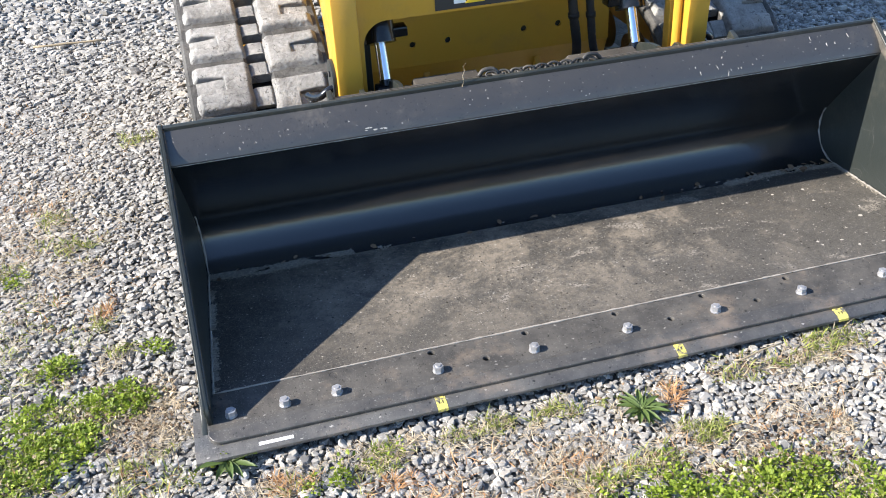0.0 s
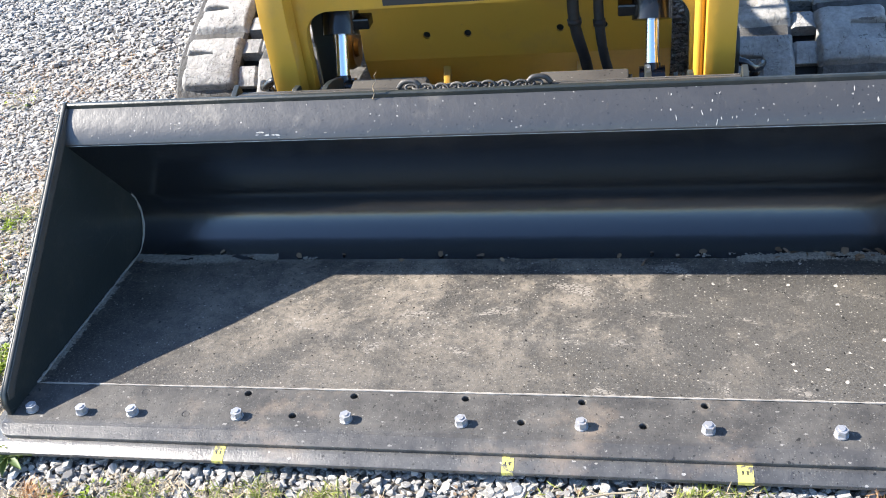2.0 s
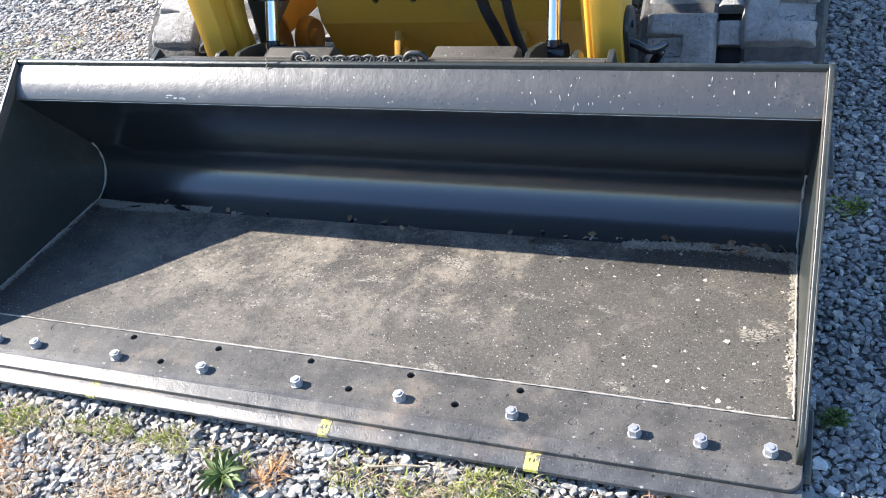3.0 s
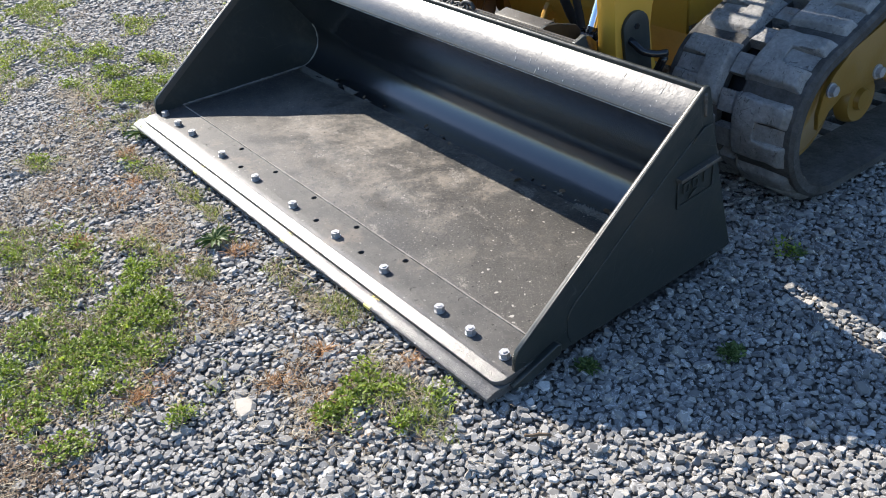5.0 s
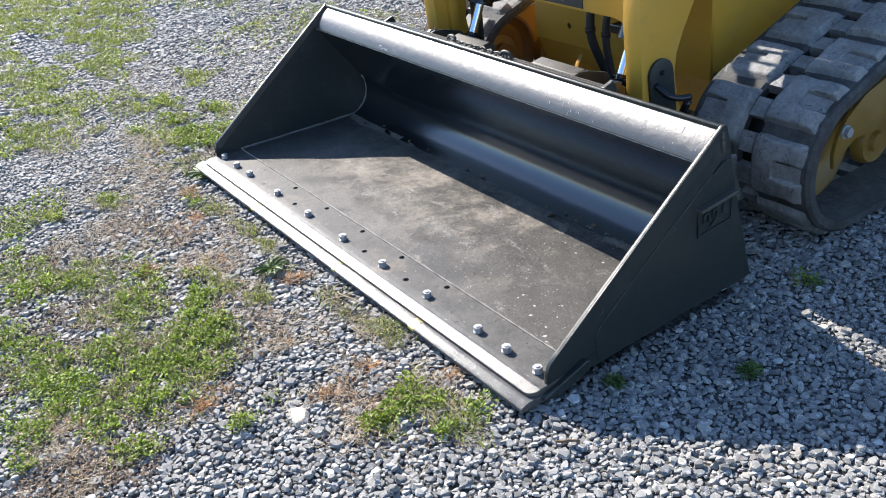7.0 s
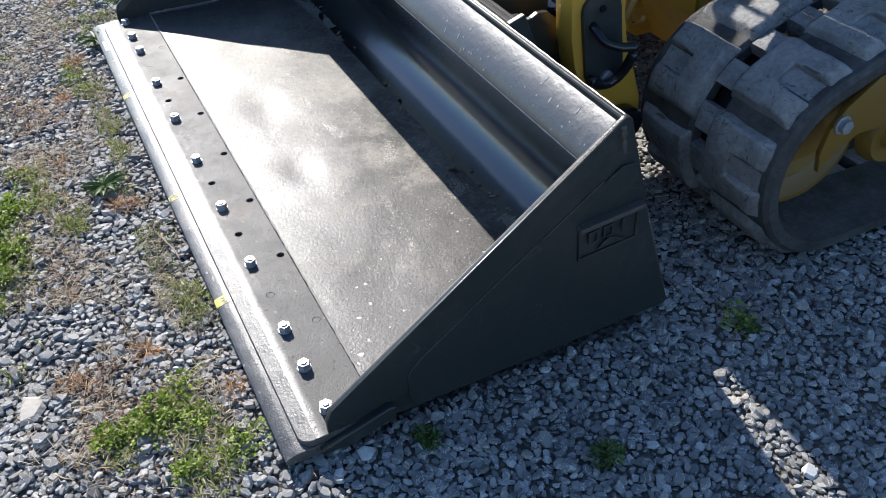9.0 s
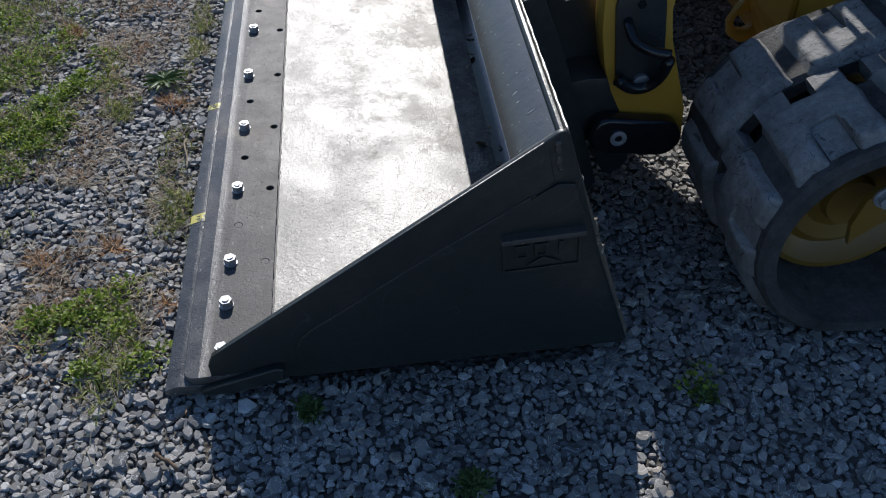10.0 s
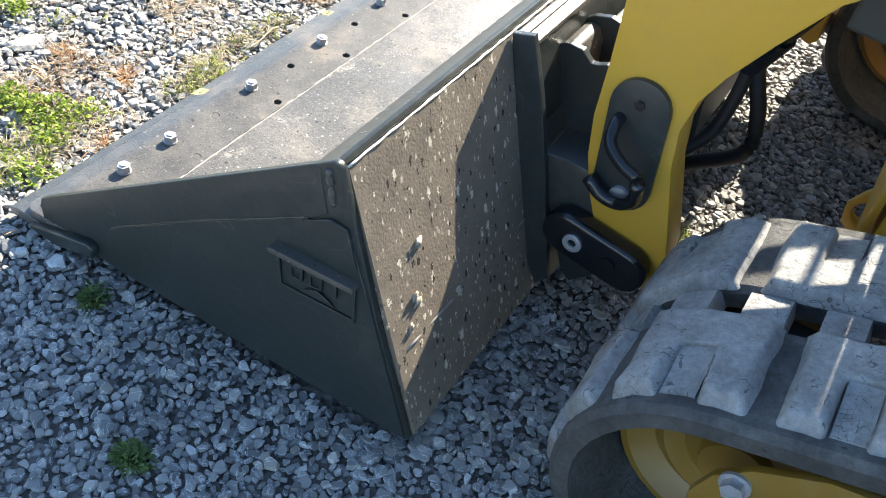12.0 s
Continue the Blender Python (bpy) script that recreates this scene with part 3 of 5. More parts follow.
        ring = []
        for a in range(6):
            r = rng.uniform(0.6, 1.1)
            p, q = wide * r * math.cos(a * math.pi / 3), long_ * r * math.sin(a * math.pi / 3)
            ring.append(bm.verts.new(at + Vector((1, 0, 0)) * (p + tip * q) + up * q + out_ * 0.0007))
        low = [bm.verts.new(v_.co - out_ * 0.0015) for v_ in ring]
        bm.faces.new(ring)
        for a in range(6):
            bm.faces.new((ring[a], low[a], low[(a + 1) % 6], ring[(a + 1) % 6]))
        piece("paint_chip", bm, CHIP, label="pale chipped spot in the paint")
    # the outer back plate with mud splashes
    w = side_x(0.68, 0.3) - 0.008
    outer = [(0.606, 0.536), (0.612, 0.536), (0.776, 0.040), (0.772, 0.029), (0.60, 0.024), (0.60, 0.034), (0.764, 0.037)]
    bm = prism(outer, -1, 1)
    for v in bm.verts:
        v.co.x *= side_x(v.co.y, v.co.z) - 0.013
    piece("back_plate", bm, BLACK_BACK, label="black back plate splashed with dried mud")
    seam = [(-1 + 2 * k / 80, 0.720 + 0.0008 * rng.random(), 0.197) for k in range(81)]
    piece("weld_seam", tube(seam, 0.004, 6, waver=0.5, rng=rng), WELD, smooth=True)

    # side plates with an inner edge bar, a wear shoe and a raised nameplate
    for s in (1, -1):
        plate = piece("side_plate", lean(holed(SIDE, [], 0.012, 0.002), s), BLACK, label="tapered black side plate")
        strip = [(-0.006, 0.088), (0.002, 0.108), (0.020, 0.122), (0.586, 0.537), (0.598, 0.520), (0.035, 0.107), (0.012, 0.084)]
        bar = lean(holed(strip, [], 0.004, 0.0012), s, -0.0115)
        piece("edge_bar", bar, BLACK_LIP, plate)
        weld = [(s * (side_x(y, z) - 0.0165), y, z) for y, z in [(0.09 + 0.51 * k / 60, FLOOR_Z + 0.002) for k in range(61)] + ARC[1:]]
        weld = [(x + s * rng.uniform(-0.001, 0.001), y, z) for x, y, z in weld]
        piece("weld_seam", tube(weld, 0.0030, 6, waver=1.0, rng=rng), WELD, plate, smooth=True)
        shoe = [(-0.035, 0.020), (-0.038, 0.030), (0.105, 0.072), (0.118, 0.066), (0.116, 0.040), (0.02, 0.014)]
        piece("wear_shoe", lean(holed(shoe, [], 0.020, 0.003), s, 0.018), BLACK, plate)
        # the outer face: an upper band and a heavier wear plate lapped over its lower part
        band = [(-0.0165, 0.080), (-0.0065, 0.1065), (0.0175, 0.1245), (0.570, 0.5285), (0.577, 0.524), (0.594, 0.450), (0.555, 0.412), (0.336, 0.262), (0.165, 0.135), (0.145, 0.078), (0.02, 0.060)]
        piece("upper_band", lean(holed(band, [], 0.005, 0.0012), s, 0.0012), BLACK, plate)
        wear_plate = [(0.152, 0.062), (0.149, 0.110), (0.158, 0.132), (0.176, 0.150), (0.336, 0.268), (0.555, 0.418), (0.566, 0.423), (0.632, 0.430), (0.690, 0.262), (0.764, 0.038), (0.20, 0.030), (0.165, 0.038)]
        lower = piece("wear_plate", lean(holed(wear_plate, [], 0.009, 0.0008), s, 0.0034), BLACK, plate)
        edge = [(y, z + 0.002) for y, z in wear_plate[1:7]]
        edge = [(s * (side_x(y, z) + 0.0022), y + rng.uniform(-0.0006, 0.0006), z + rng.uniform(-0.0006, 0.0006)) for y, z in [(a[0] + (c[0] - a[0]) * j / 14, a[1] + (c[1] - a[1]) * j / 14) for a, c in zip(edge, edge[1:]) for j in range(14)]]
        piece("weld_seam", tube(edge, 0.0014, 6, waver=0.8, rng=rng), BLACK, lower, smooth=True)
        gusset = [(0.556, 0.416), (0.600, 0.446), (0.628, 0.443), (0.650, 0.376)]
        piece("corner_gusset", lean(holed(gusset, [], 0.006, 0.001), s, 0.0062), BLACK, plate)
        rough_ = [(s * (side_x(y, z) + 0.0002), y + rng.uniform(-0.001, 0.001), z) for y, z in [(0.592 + 0.010 * j / 16, 0.532 - 0.062 * j / 16) for j in range(17)]]
        piece("weld_seam", tube(rough_, 0.0046, 7, waver=0.9, rng=rng), BLACK_LIP, plate, smooth=True)
        # nameplate: a thin frame with a hooded top and plain raised bars
        ny, nz, nw, nh = 0.517, 0.252, 0.138, 0.080
        tilt = Matrix.Rotation(radians(3), 4, "Z")
        frame_bm = holed([(0, 0), (nw, 0), (nw, nh), (0, nh)], [[(0.005, 0.005), (nw - 0.005, 0.005), (nw - 0.005, nh - 0.004), (0.005, nh - 0.004)]], 0.004, 0.001)
        put = Matrix.Translation((ny, nz, 0)) @ tilt
        name = piece("nameplate", lean(moved(frame_bm, put), s, 0.0082), BLACK, plate)
        hood = moved(box(-0.004, nw + 0.004, nh, nh + 0.011, -0.022, 0.006, 0.002), put)
        piece("hood", lean(hood, s), BLACK_LIP, plate)
        for k in range(3):
            x0 = 0.022 + 0.034 * k
            mark = [(x0, 0.034), (x0 + 0.024, 0.034), (x0 + 0.024, 0.062), (x0, 0.062)] if k < 2 else [(x0 + 0.008, 0.034), (x0 + 0.016, 0.034), (x0 + 0.016, 0.062), (x0 + 0.008, 0.062)]
            piece("raised_bar", lean(moved(holed(mark, [[(x0 + 0.005, 0.036), (x0 + 0.019, 0.036), (x0 + 0.019, 0.056), (x0 + 0.005, 0.056)]] if k < 2 else [], 0.003, 0.0006), put), s, 0.0082), BLACK, plate)
        tri = holed([(0.040, 0.013), (0.104, 0.013), (0.072, 0.032)], [], 0.004, 0.001)
        piece("raised_triangle", lean(moved(tri, put), s, 0.0095), BLACK, plate)

    # base edge, bevelled in front, with bolt holes; and the bolt-on edge below it
    half = 1.064
    holes = [circle(x, y, 0.0085, 14) for x, y in [(-0.752, 0.071), (-0.501, 0.074), (-0.251, 0.074), (0.0, 0.075), (0.251, 0.073), (0.503, 0.072), (0.755, 0.07), (-0.376, 0.008), (0.127, 0.008), (0.377, 0.008), (0.63, 0.008), (-0.626, 0.004)]]
    corner = circle(half - 0.03, -0.040, 0.030, 7, -90, 0)
    outline = [(half - 0.003, 0.090), (-half + 0.003, 0.090)] + [(-x, y) for x, y in corner[::-1]] + corner
    bm = holed(outline, holes, 0.020, 0.0015)
    for v in bm.verts:
        drop = max(0.0, (-0.030 - v.co.y)) / 0.040
        v.co.z = 0.034 + v.co.z - (0.0105 * drop if v.co.z > 0.010 else 0.0)
    # a crease at the bevel's start
    cutting = piece("base_edge", bm, EDGE, label="grey-black cutting edge with bolt holes")
    plug = [(-0.752, 0.071), (-0.626, 0.004), (0.63, 0.008), (0.755, 0.07)]
    for x, y in plug:
        piece("hole_plug", rod((x, y, 0.036), (x, y, 0.0535), 0.0083, 14, 0.001), EDGE, cutting, "dirt-filled bolt hole")
    seam = [(-1.04 + 2.08 * k / 170, 0.0925 + 0.001 * (rng.random() - 0.5), FLOOR_Z - 0.001) for k in range(171)]
    piece("weld_seam", tube(seam, 0.0023, 6, waver=1.0, rng=rng), SEAM, cutting, "rough pale weld line", True)
    wear = [(-0.097, 0.010), (-0.105, 0.017), (-0.1045, 0.0245), (-0.098, 0.0280), (-0.0815, 0.0328), (-0.0785, 0.0336), (-0.060, 0.0338), (0.06, 0.0338), (0.06, 0.012)]
    bolt_on = piece("bolt_on_edge", prism(wear, -1.098, 1.066, 0.0012), EDGE_WORN, label="worn grey bolt-on cutting edge", smooth=30)
    for x, wd in ((-0.520, 0.025), (0.106, 0.024), (0.568, 0.030)):
        tape = [(-0.0705, 0.0346), (-0.0788, 0.0344), (-0.0983, 0.0287), (-0.1051, 0.0250), (-0.1057, 0.0175), (-0.1045, 0.0175), (-0.1040, 0.0240), (-0.0978, 0.0274), (-0.0785, 0.0331), (-0.0705, 0.0334)]
        piece("tape_mark", prism(tape, x - wd / 2, x + wd / 2), TAPE, bolt_on, "worn yellow tape mark")
        for dx in (-0.005, 0.004):
            bar = [(-0.083, 0.0336), (-0.091, 0.0312), (-0.091, 0.0302), (-0.083, 0.0326)]
            piece("print_bar", prism(bar, x + dx - 0.0014, x + dx + 0.0014), DECAL, bolt_on, "faded dark print on the tape")
    chalk = [(-0.094, 0.0298), (-0.086, 0.0321), (-0.086, 0.0311), (-0.094, 0.0288)]
    piece("paint_mark", prism(chalk, -0.955, -0.875), WHITE, bolt_on, "white paint mark")

    # eleven bolts: washer, hex head and the end of the stud
    washer = rod((0, 0, 0), (0, 0, 0.003), 0.0142, 18, 0.0008)
    me_w = mesh_of("washer", washer, ZINC)
    head = rod((0, 0, 0.003), (0, 0, 0.0168), 0.0130, 6, 0.0046)
    stud = rod((0, 0, 0.0163), (0, 0, 0.0192), 0.0066, 12, 0.0010)
    me_h = mesh_of("hex_head", join(head, stud), ZINC)
    for k in (-8, -7, -6, -4, -2, 0, 2, 4, 6, 7, 8):
        h = new("bolt", me_h)
        h.parent, h.location = b, (k * 0.1258 + rng.uniform(-0.001, 0.001), -0.3 + rng.uniform(-0.0015, 0.0015), 0.0535)
        h.rotation_euler = (rng.uniform(-0.03, 0.03), rng.uniform(-0.03, 0.03), rng.uniform(0, 1))
        h["label"] = "zinc-plated hex bolt"
        wsh = new("washer", me_w)
        wsh.parent = h

    # the coupler mount on the back: a bent angle with a hooked top and ribs
    mount = [(0.614, 0.536), (0.642, 0.531), (0.651, 0.522), (0.657, 0.497), (0.671, 0.454), (0.696, 0.371), (0.721, 0.315), (0.774, 0.145), (0.800, 0.085), (0.780, 0.062), (0.745, 0.100), (0.640, 0.440)]
    cm = piece("coupler_mount", prism(mount, -0.600, 0.600, 0.003), BLACK, label="black coupler mounting plate")
    for y in (0.624, 0.645):
        z = 0.536 - 0.245 * (y - 0.614)
        piece("ridge", prism([(y - 0.007, z), (y - 0.005, z + 0.0055), (y + 0.006, z + 0.003), (y + 0.008, z - 0.003)], -0.598, 0.598, 0.001), BLACK_LIP, cm)
    end_plate = [(0.6135, 0.5405), (0.651, 0.553), (0.690, 0.455), (0.712, 0.392), (0.800, 0.096), (0.780, 0.066), (0.745, 0.120)]
    for x0 in (0.608, -0.608):
        piece("end_plate", prism(end_plate, x0 - 0.007, x0 + 0.007, 0.002), BLACK, cm)
    # dried mud lumps stuck to the back plate
    for k, (x, z) in enumerate(((0.935, 0.352), (0.843, 0.199), (0.961, 0.272), (0.958, 0.259), (0.983, 0.229), (0.848, 0.208), (-0.82, 0.30), (-0.93, 0.21))):
        y = 0.612 + 0.164 * (0.536 - z) / 0.496 + 0.001
        lump = bmesh.new()
        bmesh.ops.create_icosphere(lump, subdivisions=2, radius=1)
        r = rng.uniform(0.006, 0.010)
        for v in lump.verts:
            w = 1 + 1.1 * noise.noise(v.co * 1.9 + Vector((k * 3.1, 0, 0)))
            v.co = (x + v.co.x * r * w, y + v.co.y * r * 0.45 * w, z + v.co.z * r * 1.1 * w)
        piece("mud_lump", lump, MUD, label="dried tan mud lump", smooth=True)
    return b


def mesh_of(name, bm, mat, smooth=30):
    bmesh.ops.recalc_face_normals(bm, faces=bm.faces)
    me = bpy.data.meshes.new(name)
    bm.to_mesh(me)
    bm.free()
    me.materials.append(mat)
    if smooth:
        me.polygons.foreach_set("use_smooth", [True] * len(me.polygons))
        me.set_sharp_from_angle(angle=radians(smooth))
    return me


# ---- the tracks ----
def hull(points):
    pts = sorted(set(points))
    half = []
    for seq in (pts, pts[::-1]):
        h = []
        for p in seq:
            while len(h) > 1 and (h[-1][0] - h[-2][0]) * (p[1] - h[-2][1]) - (h[-1][1] - h[-2][1]) * (p[0] - h[-2][0]) <= 0:
                h.pop()
            h.append(p)
        half += h[:-1]
    return half


class Loop:
    """A belt round wheels in (y, z): place and outward normal by length along it."""

    def __init__(self, wheels):
        ring = hull([(round(a, 6), round(b, 6)) for y, z, r in wheels for a, b in circle(y, z, r, 120)])
        self.p = np.array(ring + ring[:1])
        self.s = np.r_[0, np.cumsum(np.hypot(*np.diff(self.p, axis=0).T))]
        self.length = self.s[-1]

    def at(self, s):
        a, b = ([np.interp((s + d) % self.length, self.s, self.p[:, k]) for k in (0, 1)] for d in (-0.006, 0.006))
        mid = [np.interp(s % self.length, self.s, self.p[:, k]) for k in (0, 1)]
        d = Vector((b[0] - a[0], b[1] - a[1])).normalized()
        return Vector(mid), Vector((d.y, -d.x))


WHEELS = [(1.220, 0.236, 0.205), (2.50, 0.70, 0.20), (2.78, 0.236, 0.205)]
BELT = Loop(WHEELS)
COUNT = round(BELT.length / 0.2)
SHIFT = -0.063
PITCH = BELT.length / COUNT


def wrap(x, s, h):
    p, n = BELT.at(s)
    q = p + n * h
    return Vector((x, q.x, q.y))


def belt_strip(x0, x1, s0, s1, steps, thick=0.024, closed=False):
    bm = bmesh.new()
    rows = []
    for k in range(steps + (0 if closed else 1)):
        s = s0 + (s1 - s0) * k / steps
        rows.append([bm.verts.new(wrap(x, s, h)) for x, h in ((x0, -0.010), (x0, thick - 0.010), (x0 + 0.010, thick), (x1 - 0.010, thick), (x1, thick - 0.010), (x1, -0.010))])
    n = len(rows)
    for k in range(n if closed else n - 1):
        a, c = rows[k], rows[(k + 1) % n]
        for j in range(6):
            bm.faces.new((a[j], a[(j + 1) % 6], c[(j + 1) % 6], c[j]))
    if not closed:
        bm.faces.new(rows[0])
        bm.faces.new(rows[-1][::-1])
    return bm


def lug_mesh(s0, x_open, x_shut, rng):
    """One C-shaped tread block, open towards x_open, bent round the belt."""
    ss = [-0.086, -0.052, -0.021, 0.021, 0.052, 0.086]
    xs = [0.0, 0.30, 0.55, 0.80, 1.0]
    full = {(i, j) for i in range(5) for j in range(4)} - {(2, 0), (2, 1)}
    bm, verts = bmesh.new(), {}
    jit = {}

    def vert(i, j, top):
        key = (i, j, top)
        if key not in verts:
            if (i, j) not in jit:
                jit[i, j] = (rng.uniform(-0.003, 0.003), rng.uniform(-0.003, 0.003), rng.uniform(-0.003, 0.0015))
            ds, dx, dh = jit[i, j]
            inset_s = (0.014 if i == 0 else -0.014 if i == 5 else 0.006 if i == 3 and j < 2 else -0.006 if i == 2 and j < 2 else 0) if top else 0
            inset_x = (0.09 if j == 0 else -0.06 if j == 4 else 0) if top else 0
            f = xs[j] + inset_x
            verts[key] = bm.verts.new(wrap(x_open + (x_shut - x_open) * f + dx, s0 + ss[i] + inset_s + ds, (0.044 + dh) if top else 0.020))
        return verts[key]

    for i, j in full:
        bm.faces.new([vert(*c, True) for c in ((i, j), (i + 1, j), (i + 1, j + 1), (i, j + 1))])
        for (di, dj), (a, c) in {(-1, 0): ((i, j), (i, j + 1)), (1, 0): ((i + 1, j), (i + 1, j + 1)), (0, -1): ((i, j), (i + 1, j)), (0, 1): ((i, j + 1), (i + 1, j + 1))}.items():
            if (i + di, j + dj) not in full:
                bm.faces.new([vert(*a, False), vert(*c, False), vert(*c, True), vert(*a, True)])
    bmesh.ops.recalc_face_normals(bm, faces=bm.faces)
    round_off(bm, 0.008, 3, 40)
    # the notch's floor, a little proud of the belt and falling outwards
    at = lambda i, f, h: bm.verts.new(wrap(x_open + (x_shut - x_open) * f, s0 + ss[i], h))
    rows = [(at(2, f, h), at(3, f, h)) for f, h in ((0.02, 0.016), (0.05, 0.025), (0.30, 0.028), (0.57, 0.034))]
    for p, q in zip(rows, rows[1:]):
        bm.faces.new((p[0], p[1], q[1], q[0]))
    return bm


def build_track(loader, s, cx):
    """One rubber track with its wheels; s: 1 on the right, -1 on the left; cx: the middle of its width."""
    rng = random.Random(11 + s)
    half = 0.230
    out, inn = cx + s * half, cx - s * half
    belt = join(belt_strip(*sorted((out, cx + s * 0.032)), 0, BELT.length, 150, closed=True), belt_strip(*sorted((inn, cx - s * 0.032)), 0, BELT.length, 150, closed=True))
    track = part("rubber_track", belt, RUBBER, loader, "dusty grey rubber track with chunky tread blocks", 40)
    for k in range(2 * COUNT):
        s0 = k * PITCH / 2 + SHIFT
        bar = belt_strip(cx - 0.033, cx + 0.033, s0 - 0.028, s0 + 0.028, 3, 0.026)
        part("cross_bar", bar, TREAD, track, smooth=40)
    for k in range(COUNT):
        part("tread_block", lug_mesh(k * PITCH + 0.05 + SHIFT, out - s * 0.020, cx + s * 0.030, rng), TREAD, track, smooth=40)
        part("tread_block", lug_mesh(k * PITCH + 0.05 + SHIFT + PITCH * 0.42, inn + s * 0.020, cx - s * 0.030, rng), TREAD, track, smooth=40)
    # idlers and sprocket: turned wheels with a dished face
    for y, z, r in WHEELS:
        part("track_wheel", rod((cx - 0.045, y, z), (cx + 0.045, y, z), r - 0.022, 40, 0.01), HOSE, track, "dark steel wheel under the track", 35)
        w = r - 0.03
        prof = [(0.0, 0.045), (0.05, 0.045), (0.055, 0.025), (0.08, 0.012), (0.11, 0.02), (0.13, 0.005), (w - 0.025, 0.018), (w - 0.012, 0.034), (w, 0.032), (w, 0.0)]
        for q in (1, -1):
            part("wheel_face", turned(prof, (cx + q * 0.055, y, z), q), SHADED_YELLOW if q == s else SHADED_ORANGE, track, "yellow painted dished idler wheel face" if q == s else "grimy orange wheel face darkened for shade", 35)
    for y in (1.44, 1.72, 2.00, 2.28):
        prof = [(0.0, 0.03), (0.03, 0.03), (0.035, 0.015), (0.068, 0.02), (0.078, 0.0)]
        part("track_roller", turned(prof, (cx + s * 0.13, y, 0.205), s), SHADED_YELLOW, track, "yellow bottom roller", 35)
        part("track_roller", turned(prof, (cx - s * 0.13, y, 0.205), -s), SHADED_YELLOW, track, "yellow bottom roller", 35)
    # the frame plate between the runs
    plate = [(1.185, 0.20), (1.178, 0.25), (1.193, 0.305), (1.230, 0.352), (1.31, 0.405), (2.42, 0.70), (2.62, 0.60), (2.72, 0.28), (2.50, 0.25), (1.72, 0.235), (1.53, 0.235), (1.50, 0.262), (1.43, 0.272), (1.34, 0.270), (1.285, 0.272), (1.235, 0.248), (1.195, 0.215)]
    x0 = cx + s * 0.165
    fr = part("track_frame", prism(plate, *sorted((x0, x0 + s * 0.014)), 0.003), SHADED_YELLOW, track, "yellow track frame plate", 35)
    for y, z in ((1.222, 0.314), (1.450, 0.298), (1.95, 0.40)):
        head = join(rod((x0 + s * 0.014, y, z), (x0 + s * 0.019, y, z), 0.022, 20, 0.001), rod((x0 + s * 0.019, y, z), (x0 + s * 0.033, y, z), 0.0165, 6, 0.003))
        part("frame_bolt", head, ZINC, fr, "zinc-plated hex bolt and washer", 30)
    part("track_beam", box(*sorted((cx - s * 0.05, cx + s * 0.05)), 1.25, 2.7, 0.22, 0.40, 0.01), YELLOW, track)


def turned(profile, at, s, n=40):
    """A wheel from a (radius, height) profile, its face towards s along x."""
    bm = bmesh.new()
    rings = []
    for r, h in profile:
        rings.append([bm.verts.new((at[0] + s * h, at[1] + max(r, 0.001) * math.cos(2 * math.pi * k / n), at[2] + max(r, 0.001) * math.sin(2 * math.pi * k / n))) for k in range(n)])
    for a, c in zip(rings, rings[1:]):
        for k in range(n):
            bm.faces.new((a[k], a[(k + 1) % n], c[(k + 1) % n], c[k]))
    bm.faces.new(rings[0])
    bm.faces.new([bm.verts.new((at[0] - s * 0.02, v.co.y, v.co.z)) for v in rings[-1]])
    last = list(bm.faces)[-1]
    for k in range(n):
        bm.faces.new((rings[-1][k], rings[-1][(k + 1) % n], last.verts[(k + 1) % n], last.verts[k]))
    return bm


# ---- the loader ----
ARM = [(0.790, 0.385), (0.812, 0.318), (0.845, 0.250), (0.925, 0.182), (0.965, 0.168), (0.984, 0.185), (0.978, 0.27), (0.950, 0.36), (0.928, 0.43), (0.917, 0.50), (0.925, 0.56), (0.948, 0.615),
       (0.990, 0.690), (1.045, 0.780), (1.16, 0.885), (1.42, 1.05), (2.75, 1.42), (2.80, 1.62), (1.42, 1.30), (1.08, 1.14), (0.90, 1.02), (0.80, 0.88), (0.772, 0.77), (0.768, 0.67), (0.775, 0.56), (0.778, 0.46)]


